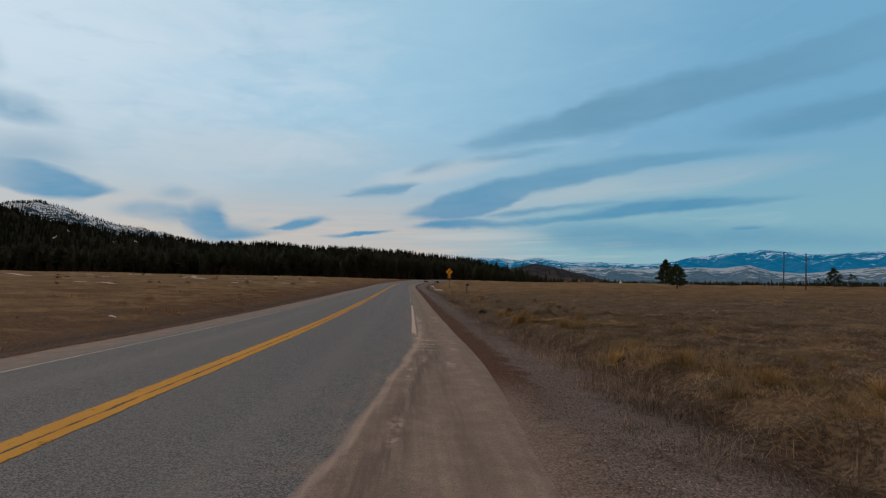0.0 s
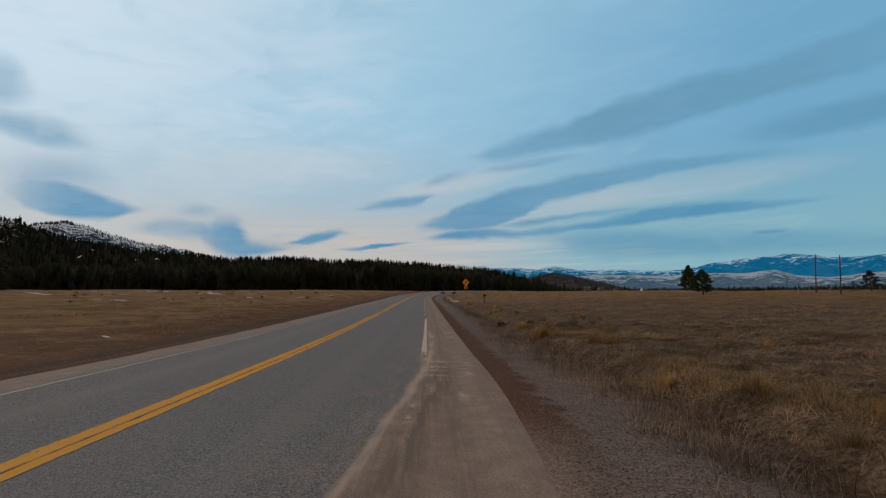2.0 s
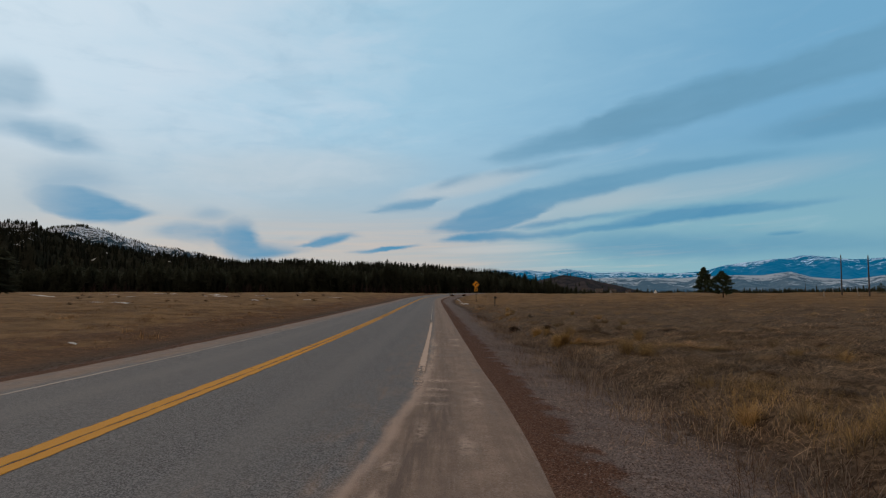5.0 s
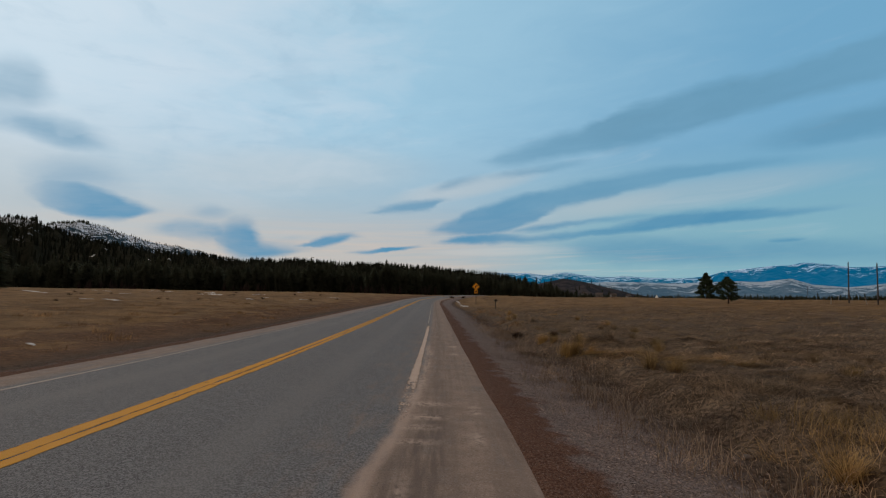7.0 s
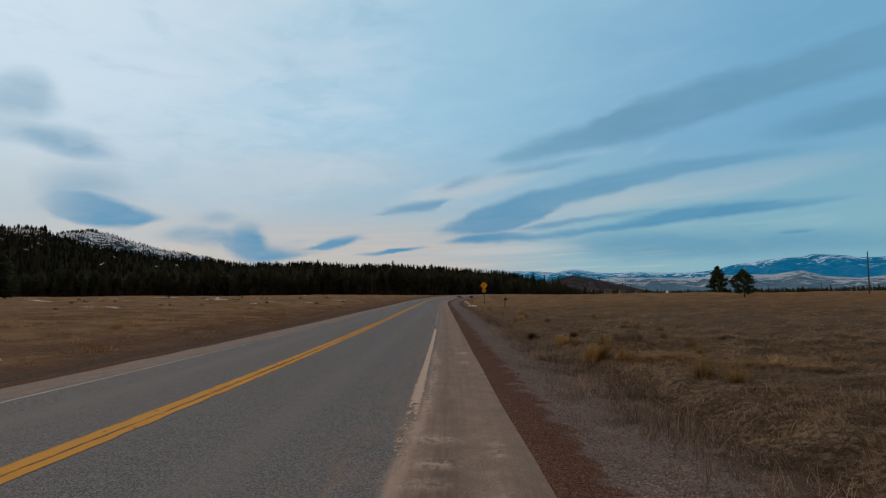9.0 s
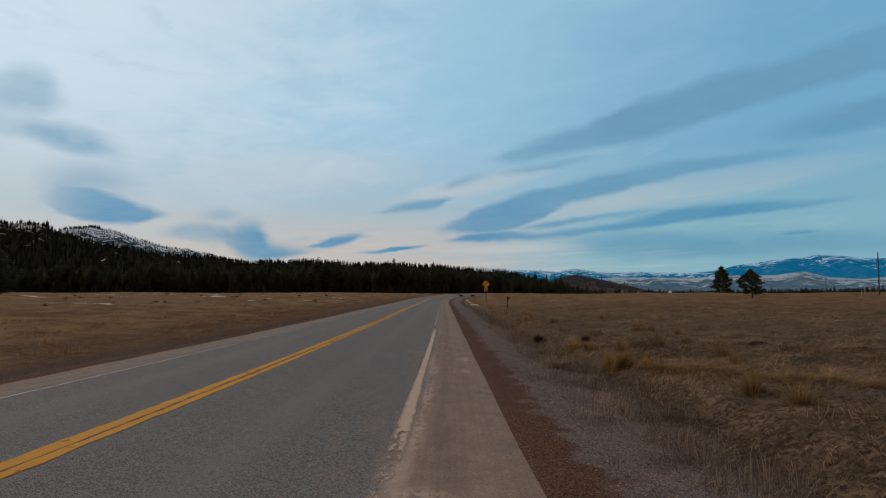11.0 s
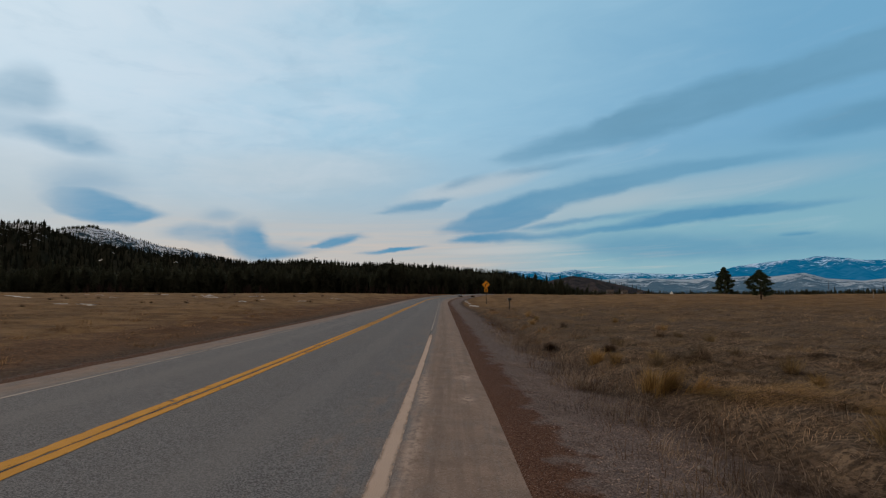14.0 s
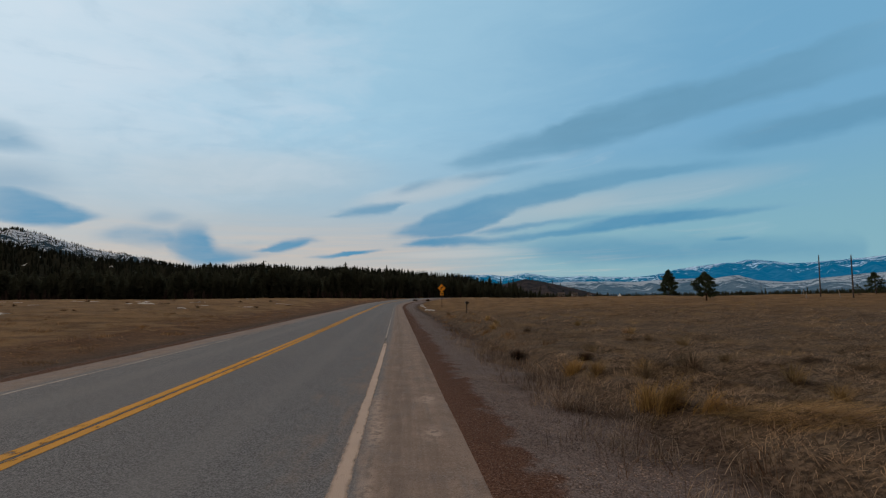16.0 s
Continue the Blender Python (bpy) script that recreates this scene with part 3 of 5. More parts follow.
def ground_z(x, y):
    x, y = np.asarray(x, float), np.asarray(y, float)
    u, off, rz_ = road_shape(x, y)
    r = np.hypot(x, np.maximum(y - 8, 0.0)) + 8
    r = np.where(y < 8, np.maximum(np.abs(x), 8.0) * 0.6, r)
    # higher on the west side, lower towards the valley
    turn = np.degrees(np.arctan2(x, np.maximum(y - 8, 1e-3)))
    tilt = np.where(x < 0, 1.0 + 0.14 * smooth(-x, 0, 40), np.interp(turn, (2, 10, 26, 33, 45), (1.0, 0.85, 0.8, 0.67, 0.64)))
    tilt = 1 + (tilt - 1) * smooth(r, 20, 60) * smooth(r, 520, 380)
    field = along(FIELD, r) * tilt
    near = smooth(np.abs(u + 3.2), 28.0, 8.0) * smooth(y, 230.0, 150.0)
    z = near * rz_ + (1 - near) * field
    right = np.interp(off, (0, 0.5, 1.4, 2.2, 2.75, 3.25, 5, 9, 16), (-0.045, -0.075, -0.17, -0.30, -0.30, -0.05, 0.0, -0.06, 0.0))
    left = np.interp(off, (0, 0.8, 1.8, 3.0, 5, 9, 16), (-0.045, -0.1, -0.24, -0.22, -0.1, -0.06, 0.0))
    z = z + np.where(u > -3, right, left) * np.where(off > 0, 1, 0)
    z = z - 0.32 * np.exp(-((y - 92) / 22) ** 2) * np.exp(-((off - 6.0) / 3.5) ** 2) * (u > -3)
    wild = smooth(off, 2.2, 5.0)
    z = z + (0.02 + 0.035 * wild) * smooth(off, 0.1, 1.2) * ripple(x, y, 1.3, 3) + 0.06 * wild * ripple(x, y, 6.0, 5)
    z = z + 0.022 * wild * smooth(x, 14, 10) * smooth(y, 32, 26) * smooth(x, 2, 3) * ripple(x, y, 0.6, 6)
    z = z + smooth(off, 20, 60) * 0.12 * ripple(x, y, 30.0, 8)
    return np.where(off < 0, z - 0.045 - 0.12 * smooth(-off, 0.03, 0.3), z)


def road_z(x, y):
    u, off, rz_ = road_shape(np.asarray(x, float), np.asarray(y, float))
    return rz_ + crown(u) - 0.03 * smooth(off, -0.25, 0.0)


def forest_edge(az):
    """How far off the wood begins at a heading, in metres."""
    return np.interp(az, (-80, -46, -40, -30, -16, -5, 2, 5, 8, 11.4, 13.4, 15.0, 17.2, 18.7), (150, 165, 180, 172, 164, 168, 178, 198, 222, 252, 290, 345, 440, 800))


# ---------------------------------------------------------------- building helpers
def mesh_of(name, verts, faces, mats, smooth_shade=False):
    """A mesh from arrays: verts (n, 3) and a list of (m, k) arrays of faces."""
    me = bpy.data.meshes.new(name)
    verts = np.asarray(verts, np.float32)
    faces = [np.asarray(f, np.int32) for f in faces if len(f)]
    me.vertices.add(len(verts))
    me.vertices.foreach_set("co", verts.ravel())
    loops = np.concatenate([f.ravel() for f in faces])
    sizes = np.concatenate([np.full(len(f), f.shape[1], np.int32) for f in faces])
    me.loops.add(len(loops))
    me.loops.foreach_set("vertex_index", loops)
    me.polygons.add(len(sizes))
    me.polygons.foreach_set("loop_start", np.concatenate(([0], np.cumsum(sizes)[:-1])).astype(np.int32))
    me.polygons.foreach_set("loop_total", sizes)
    me.polygons.foreach_set("use_smooth", np.full(len(sizes), smooth_shade))
    for m in mats if isinstance(mats, (list, tuple)) else [mats]:
        me.materials.append(m)
    me.update(calc_edges=True)
    return me


def attribute(me, name, values):
    me.attributes.new(name, "FLOAT", "POINT").data.foreach_set("value", np.asarray(values, np.float32).ravel())


def grid_faces(nx, ny):
    i = np.arange(nx - 1)[None, :] + np.arange(ny - 1)[:, None] * nx
    return np.stack([i, i + 1, i + nx + 1, i + nx], -1).reshape(-1, 4)


def part(name, bm, mat, parent=None, label="", smooth_shade=False):
    """Links a bmesh as one mesh object, under a thing or a part."""
    me = bpy.data.meshes.new(name)
    if smooth_shade:
        for f in bm.faces:
            f.smooth = True
    bm.to_mesh(me)
    bm.free()
    me.materials.append(mat)
    ob = new(name, me)
    ob.parent = parent
    return tagged(ob, label)


def hang(name, me, parent, label=""):
    ob = new(name, me)
    ob.parent = parent
    return tagged(ob, label)


def root(name, m, label, category, group=""):
    ob = new(name)
    ob.empty_display_size = 0.2
    ob.matrix_world = m
    return tagged(ob, label, category, group)


def box(sx, sy, sz, at=(0, 0, 0), bevel=0.0, turn=None):
    bm = bmesh.new()
    bmesh.ops.create_cube(bm, size=1.0, matrix=Matrix.Translation(at) @ (turn or Matrix.Identity(4)) @ Matrix.Diagonal((sx, sy, sz, 1)))
    if bevel:
        bmesh.ops.bevel(bm, geom=bm.edges[:], offset=bevel, segments=2, affect="EDGES")
    return bm


def rod(points, radii, sides=8):
    """A tapered tube through the points."""
    bm = bmesh.new()
    rings = []
    for i, (p, r) in enumerate(zip(points, radii)):
        p = Vector(p)
        d = (Vector(points[min(i + 1, len(points) - 1)]) - Vector(points[max(i - 1, 0)])).normalized()
        a = d.orthogonal().normalized()
        b = d.cross(a)
        rings.append([bm.verts.new(p + (a * math.cos(k * 6.2832 / sides) + b * math.sin(k * 6.2832 / sides)) * r) for k in range(sides)])
    for lo, hi in zip(rings, rings[1:]):
        for k in range(sides):
            bm.faces.new((lo[k], lo[(k + 1) % sides], hi[(k + 1) % sides], hi[k]))
    bm.faces.new(rings[0][::-1]), bm.faces.new(rings[-1])
    return bm


def stone_bmesh(size, seed, flat=0.6, detail=2):
    bm = bmesh.new()
    bmesh.ops.create_icosphere(bm, subdivisions=detail, radius=1.0)
    for v in bm.verts:
        k = 1 + 0.28 * noise.noise(v.co * 1.3 + Vector((seed * 7.1, 0, 0))) + 0.1 * noise.noise(v.co * 3.5 + Vector((0, seed, 0)))
        v.co = Vector((v.co.x * size * k, v.co.y * size * 0.8 * k, max(v.co.z, -0.4) * size * flat * k))
    return bm


def place(x, y, dz=0.0, turn=0.0, tilt=0.0):
    return pose(x, y, float(ground_z(x, y)) + dz, tilt, 0, turn)


# ---------------------------------------------------------------- ground
def spread(marks):
    """Coordinates from (start, step) marks to the last mark."""
    out = [marks[0][0]]
    for (a, s), (b, _) in zip(marks, marks[1:]):
        n = max(1, int(round((b - a) / s)))
        out += list(a + (b - a) * (np.arange(n) + 1) / n)
    return np.array(out)


gx = spread([(-4800, 600), (-1200, 120), (-360, 25), (-110, 5), (-40, 1.2), (-14, 0.4), (-7.6, 0.8), (0.6, 0.1), (6, 0.2), (12, 0.5), (26, 1.2), (60, 4), (140, 15), (360, 120), (1200, 600), (4800, 1)])
gy = spread([(-4800, 600), (-600, 100), (-60, 10), (0, 0.25), (30, 0.5), (60, 1.2), (130, 4), (300, 20), (600, 120), (1500, 600), (4900, 1)])
X, Y = np.meshgrid(gx, gy)
Z = ground_z(X, Y)
U, OFF, _ = road_shape(X, Y)
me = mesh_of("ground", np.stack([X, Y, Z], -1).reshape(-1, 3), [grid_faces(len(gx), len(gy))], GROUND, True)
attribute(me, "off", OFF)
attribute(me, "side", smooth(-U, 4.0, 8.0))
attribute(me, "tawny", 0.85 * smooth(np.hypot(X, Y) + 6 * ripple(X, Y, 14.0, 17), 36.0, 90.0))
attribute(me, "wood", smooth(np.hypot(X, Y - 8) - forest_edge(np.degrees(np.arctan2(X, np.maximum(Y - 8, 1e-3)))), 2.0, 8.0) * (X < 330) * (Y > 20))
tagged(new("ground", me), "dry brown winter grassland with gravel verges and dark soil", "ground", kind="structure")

# ---------------------------------------------------------------- road
ry_ = spread([(-60, 4), (-4, 0.2), (4, 0.1), (28, 0.4), (60, 1.0), (190, 1)])
SIDE = np.concatenate([np.linspace(0, 0.1, 8), np.linspace(0.12, 0.72, 26), np.linspace(0.73, 1.0, 34)])
EDGE = np.interp(ry_, *EDGE_R) + 0.012 * ripple(ry_ * 0, ry_, 0.9, 21) + 0.016 * ripple(ry_ * 0, ry_, 4.0, 22)
UU = EDGE_L + (EDGE[:, None] - EDGE_L) * SIDE[None, :]
UU[:, 0] += 0.05 * ripple(ry_ * 0, ry_, 3.0, 23)
YY = np.repeat(ry_[:, None], len(SIDE), 1)
XX = UU + along(BEND, YY)
ZZ = road_z(XX, YY)
top = np.stack([XX, YY, ZZ], -1)
skirt_l, skirt_r = top[:, :1].copy(), top[:, -1:].copy()
skirt_l[..., 2] -= 0.22
skirt_r[..., 2] -= 0.22
allv = np.concatenate([skirt_l, top, skirt_r], 1)
cols = allv.shape[1]
me = mesh_of("road", allv.reshape(-1, 3), [grid_faces(cols, len(ry_))], ASPHALT, True)
UA = np.concatenate([UU[:, :1], UU, UU[:, -1:]], 1)
YA = np.repeat(ry_[:, None], cols, 1)
# the tongue of sand that covers the right-hand line near the start, and the dusty shoulder
front = np.interp(YA, (-60, 4, 6.3, 7.3, 8.4, 9.6, 10.8, 12.7, 14.2, 16.0, 18, 60), (-1.0, -0.98, -0.84, -0.68, -0.58, -0.48, -0.37, -0.21, -0.09, -0.03, 0.04, 0.08))
front = front + 0.018 * ripple(UA * 0, YA, 2.2, 31)
dust = smooth(UA - front, -0.22, 0.22) * (0.88 + 0.1 * smooth(YA, 20, 8))
dust = np.maximum(dust, smooth(UA - front, -2.0, 0.0) * 0.42)
dust = np.maximum(dust, smooth(-UA + 0.1 * ripple(UA * 0, YA, 5.0, 33), 6.2, 6.75) * 0.74)
ridge = 0.85 * np.exp(-((UA - front - 0.05 - 0.05 * smooth(YA, 9.5, 12.5)) / (0.075 + 0.04 * smooth(YA, 9.5, 12.5))) ** 2) * smooth(YA, 19.0, 15.5)
pale = np.zeros_like(ridge)
ridge = np.maximum(ridge, 0.6 * np.exp(-((UA - 0.13 - 0.02 * ripple(UA * 0, YA, 3.0, 71)) / 0.07) ** 2) * smooth(YA, 26, 23) * smooth(YA, 15, 18))
for hx, hy, sx, sy in ((-0.22, 7.9, 0.06, 0.22), (-0.25, 7.4, 0.04, 0.12), (0.16, 13.45, 0.26, 0.07), (0.18, 14.02, 0.24, 0.09), (0.3, 14.5, 0.22, 0.12), (0.22, 15.25, 0.3, 0.14), (0.02, 15.7, 0.1, 0.3), (-0.1, 11.05, 0.05, 0.14), (-0.12, 10.3, 0.04, 0.25), (0.16, 12.1, 0.04, 0.3), (0.61, 11.63, 0.06, 0.3), (0.14, 17.0, 0.07, 0.8), (0.17, 19.0, 0.06, 1.2), (0.18, 21.4, 0.08, 0.7), (0.1, 22.6, 0.05, 1.2), (0.85, 23.1, 0.12, 0.3), (0.82, 21.2, 0.1, 0.25), (0.92, 14.9, 0.06, 0.3), (0.86, 13.6, 0.07, 0.25)):
    pale = np.maximum(pale, 1.0 * np.exp(-(((UA - hx) / sx) ** 2 + ((YA - hy) / sy) ** 2)))
attribute(me, "across", UA)
attribute(me, "dust", dust)
attribute(me, "ridge", ridge)
attribute(me, "pale", np.clip(pale * 1.3, 0, 1))
tread = np.exp(-((UA - front - 0.42) / 0.22) ** 2) * smooth(YA, 16, 13) + 0.6 * np.exp(-((UA - 0.42) / 0.14) ** 2)
attribute(me, "tread", np.clip(tread, 0, 1) * 0.9)
tagged(new("road", me), "grey worn asphalt two-lane road with a dusty sanded shoulder", "road", kind="structure")


def stripe(name, x0, width, y0, y1, mat, label, jag=0.005, seed=1, step=0.2, buried=0.01, fade=0.01, worn=0.0, narrow=0.0):
    """A painted line that follows the road, with uneven edges."""
    ys = np.arange(y0, y1 + step, step)
    jl, jr = jag * ripple(ys * 0, ys, 0.7, seed), jag * ripple(ys * 0, ys, 0.7, seed + 1)
    slim = width * narrow * smooth(ys, 16, 23)
    lo, hi = x0 - width / 2 + jl + slim * 0.2, x0 + width / 2 + jr - slim * 0.8
    c = along(BEND, ys)
    rows = []
    for k in (0.0, 0.5, 1.0):
        xs = lo + (hi - lo) * k + c
        rows.append(np.stack([xs, ys, road_z(xs, ys) + 0.005], -1))
    v = np.stack(rows, 1).reshape(-1, 3)
    me = mesh_of(name, v, [grid_faces(3, len(ys))], mat)
    attribute(me, "bury", np.repeat(0.5 * np.maximum(smooth(ys, y0 + buried, y0), smooth(ys, y1 - fade, y1)) + worn * smooth(ys, 16, 22), 3))
    attribute(me, "rim", np.tile((1.0, 0.0, 1.0), len(ys)))
    ob = new(name, me)
    return tagged(ob, label, "road marking", kind="structure")


stripe("yellow_line", -3.36, 0.22, -40, 170, YELLOW, "worn yellow centre line painted on the asphalt", jag=0.009, seed=41, narrow=0.2)
stripe("yellow_line", -3.162, 0.17, -40, 170, YELLOW, "worn yellow centre line painted on the asphalt", jag=0.011, seed=43)
stripe("white_line", -0.085, 0.09, 30, 170, PALE_LINE, "faint worn end of the white edge line", jag=0.01, seed=49, buried=6.0)
stripe("white_line", -0.03, 0.2, 12.2, 36, WHITE_LINE, "dusty white edge line, buried in sand at its near end", jag=0.004, seed=45, buried=7.0, fade=6.0, narrow=0.25)
stripe("white_line", LEFT_X, 0.17, -40, 170, PALE_LINE, "faded white edge line along the far lane", jag=0.01, seed=47, worn=0.05)
stripe("road_crack", -3.24, 0.02, 6, 60, SEAM, "thin wandering crack along the centre seam", jag=0.01, seed=51, step=0.1)

# ---------------------------------------------------------------- far slopes
def ridge_mesh(name, azs, els, r0, r1, mat, seed, rough, eye_z=1.42, rows=26, step=0.25, base=-12.0, back=0.5, lift=None):
    """A far slope: rises from r0 to its crest at r1, whose height above the eye follows (heading, degrees)."""
    rng = np.random.RandomState(seed)
    a = np.arange(azs[0], azs[-1] + step, step)
    e = np.interp(a, azs, els)
    k = np.linspace(0, 1 + back, rows)
    A, K = np.meshgrid(a, k)
    E_, _ = np.meshgrid(e, k)
    wob = ripple(A, A * 0, 7.0, seed) * 0.5 + ripple(A, A * 0, 2.3, seed + 1) * 0.35 + ripple(A, A * 0, 0.9, seed + 2) * 0.2
    R = r0 + (r1 - r0) * K
    crest = r1 * np.tan(np.radians(E_ + rough * wob)) + eye_z
    gully = ripple(A + 2.5 * K, K * 3, 3.0, seed + 3) * 0.6 + ripple(A - 1.5 * K, K * 4, 1.2, seed + 4) * 0.4
    rise = np.where(K <= 1, K ** 0.8, 1 - (K - 1) * 0.5)
    H = base + (crest - base) * (rise + 0.10 * gully * np.clip(K, 0, 1) * np.clip(1.0 - K, 0, 1) * 3)
    ar = np.radians(A)
    v = np.stack([R * np.sin(ar), R * np.cos(ar) + 8, H], -1).reshape(-1, 3)
    me = mesh_of(name, v, [grid_faces(len(a), rows)], mat, True)
    attribute(me, "rise", rise if lift is None else rise * lift(A))
    return me, (a, e, R, H)


# fourth colour: the bluish surface glow that paints haze over each far slope
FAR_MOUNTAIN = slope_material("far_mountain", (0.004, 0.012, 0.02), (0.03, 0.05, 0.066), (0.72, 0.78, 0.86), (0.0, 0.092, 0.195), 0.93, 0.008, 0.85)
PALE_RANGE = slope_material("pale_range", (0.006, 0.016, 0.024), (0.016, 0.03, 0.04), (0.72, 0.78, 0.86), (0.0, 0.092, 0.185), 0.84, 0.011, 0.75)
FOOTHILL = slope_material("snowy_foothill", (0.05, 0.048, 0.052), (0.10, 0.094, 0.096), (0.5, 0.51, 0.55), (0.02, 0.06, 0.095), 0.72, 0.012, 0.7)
# nearer hills: a fainter glow for haze, none on the wooded one
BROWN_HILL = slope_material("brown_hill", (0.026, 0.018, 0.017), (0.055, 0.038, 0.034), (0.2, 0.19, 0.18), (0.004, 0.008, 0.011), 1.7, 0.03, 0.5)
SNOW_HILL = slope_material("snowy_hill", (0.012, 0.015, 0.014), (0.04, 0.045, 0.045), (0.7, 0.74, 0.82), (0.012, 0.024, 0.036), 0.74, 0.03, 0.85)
WOODED_HILL = slope_material("wooded_hill", (0.017, 0.018, 0.013), (0.028, 0.027, 0.02), (0.6, 0.64, 0.7), (0.0, 0.0, 0.0), 0.8, 0.04, 0.8)

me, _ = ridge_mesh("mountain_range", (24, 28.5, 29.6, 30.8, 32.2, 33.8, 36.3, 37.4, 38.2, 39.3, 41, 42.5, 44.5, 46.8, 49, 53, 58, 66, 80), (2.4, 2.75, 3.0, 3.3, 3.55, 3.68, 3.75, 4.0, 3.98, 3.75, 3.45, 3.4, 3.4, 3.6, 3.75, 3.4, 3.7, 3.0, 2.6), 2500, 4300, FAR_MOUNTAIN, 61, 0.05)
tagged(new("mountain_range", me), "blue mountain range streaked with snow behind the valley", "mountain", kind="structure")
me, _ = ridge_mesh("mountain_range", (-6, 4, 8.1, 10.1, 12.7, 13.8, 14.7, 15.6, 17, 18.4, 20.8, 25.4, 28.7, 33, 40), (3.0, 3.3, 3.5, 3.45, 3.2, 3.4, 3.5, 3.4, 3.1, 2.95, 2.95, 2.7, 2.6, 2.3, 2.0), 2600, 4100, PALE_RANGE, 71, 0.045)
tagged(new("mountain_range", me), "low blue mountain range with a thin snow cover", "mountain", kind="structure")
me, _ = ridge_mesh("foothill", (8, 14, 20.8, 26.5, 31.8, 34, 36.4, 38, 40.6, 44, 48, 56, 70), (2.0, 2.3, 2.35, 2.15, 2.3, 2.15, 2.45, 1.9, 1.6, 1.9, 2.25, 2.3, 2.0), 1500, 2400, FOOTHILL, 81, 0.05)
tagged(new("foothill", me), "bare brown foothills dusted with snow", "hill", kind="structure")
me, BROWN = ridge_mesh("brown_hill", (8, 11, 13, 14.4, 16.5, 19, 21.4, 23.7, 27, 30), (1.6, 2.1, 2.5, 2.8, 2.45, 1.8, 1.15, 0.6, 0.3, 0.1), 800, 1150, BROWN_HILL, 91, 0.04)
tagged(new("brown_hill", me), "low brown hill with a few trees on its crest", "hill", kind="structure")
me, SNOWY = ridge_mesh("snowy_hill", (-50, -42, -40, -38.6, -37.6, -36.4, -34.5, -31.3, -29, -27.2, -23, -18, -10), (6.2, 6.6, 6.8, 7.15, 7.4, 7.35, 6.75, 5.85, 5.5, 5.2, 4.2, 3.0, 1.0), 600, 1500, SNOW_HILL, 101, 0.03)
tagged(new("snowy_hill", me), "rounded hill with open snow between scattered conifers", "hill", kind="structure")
me, WOODY = ridge_mesh("wooded_hill", (-75, -60, -50, -45, -42, -40.7, -39.2, -37.5, -36, -34, -31.3, -27.6, -23, -20, -16.8, -13, -7, -3, 1.2, 4, 6.6, 8.5, 10.6, 13), (7.5, 7.8, 7.3, 7.1, 7.2, 6.95, 6.5, 5.85, 5.55, 5.3, 4.85, 4.75, 4.25, 4.35, 4.55, 4.25, 4.15, 3.95, 3.65, 3.35, 3.1, 2.8, 2.1, 1.2), 250, 900, WOODED_HILL, 111, 0.05, lift=lambda a: 1.0 - 0.75 * smooth(a, -41.5, -38.5))
tagged(new("wooded_hill", me), "steep dark wooded hill with small snow openings", "hill", kind="structure")


# ---------------------------------------------------------------- conifers
def conifer(h, r, bare, layers, spikes, rng, full=0.0):
    """A conifer: ragged boughs winding up a tapered stem to an uneven outline. Returns the crown's arrays."""
    v, f = [], []
    ph = rng.uniform(0, 6.28, 3)
    total = layers * spikes
    for i in range(total):
        k = (i + rng.uniform(0, 1)) / total
        z = h * (bare + (0.97 - bare) * k)
        a = i * 2.4 + rng.uniform(-0.5, 0.5)
        lobe = 1 + 0.22 * math.sin(2 * a + 7 * k + ph[0]) + 0.2 * math.sin(a - 13 * k + ph[1]) + 0.12 * math.sin(23 * k + ph[2])
        rad = r * ((1 - full) * (1 - k) ** 0.85 + full * math.sqrt(max(0.0, 1 - (1.5 * k - 0.45) ** 2))) + (0.15 + 0.1 * full) * r * min(1.0, 3.5 * (1 - k) + 0.04)
        drop = h * 0.075 * (1 - 0.4 * k)
        q = rad * rng.uniform(0.5, 1.15) * lobe
        wdt = 6.283 / spikes * rng.uniform(0.28, 0.5)
        zz = z - drop * rng.uniform(-0.3, 1.2)
        n0 = len(v)
        mid = zz + drop * rng.uniform(0.1, 0.6)
        v += [(0, 0, z + drop * 0.6), (q * 0.55 * math.cos(a - wdt), q * 0.55 * math.sin(a - wdt), mid), (q * math.cos(a), q * math.sin(a), zz), (q * 0.55 * math.cos(a + wdt), q * 0.55 * math.sin(a + wdt), mid)]
        f += [(n0, n0 + 1, n0 + 2), (n0, n0 + 2, n0 + 3)]
    # the dark heart of the crown
    n0, m_ = len(v), 7 if layers > 6 else 5
    for z, q in ((bare * 0.6, 0.42), (0.35, 0.5), (0.7, 0.26)):
        v += [(q * r * rng.uniform(0.8, 1.2) * math.cos(j * 6.283 / m_), q * r * rng.uniform(0.8, 1.2) * math.sin(j * 6.283 / m_), h * z) for j in range(m_)]
    v.append((0, 0, h * 0.96))
    for q in (0, m_):
        for j in range(m_):
            a0, a1 = n0 + q + j, n0 + q + (j + 1) % m_
            f += [(a0, a1, a1 + m_), (a0, a1 + m_, a0 + m_)]
    f += [(n0 + 2 * m_ + j, n0 + 2 * m_ + (j + 1) % m_, n0 + 3 * m_) for j in range(m_)]
    v = np.array(v)
    return v, np.array(f)


def stem(h, r, sides=5):
    a = np.arange(sides) * 6.283 / sides
    lo = np.stack([r * np.cos(a), r * np.sin(a), a * 0 - 0.3], -1)
    hi = np.stack([r * 0.25 * np.cos(a), r * 0.25 * np.sin(a), a * 0 + h * 0.85], -1)
    k = np.arange(sides)
    return np.concatenate([lo, hi]), np.stack([k, (k + 1) % sides, (k + 1) % sides + sides, k + sides], -1)


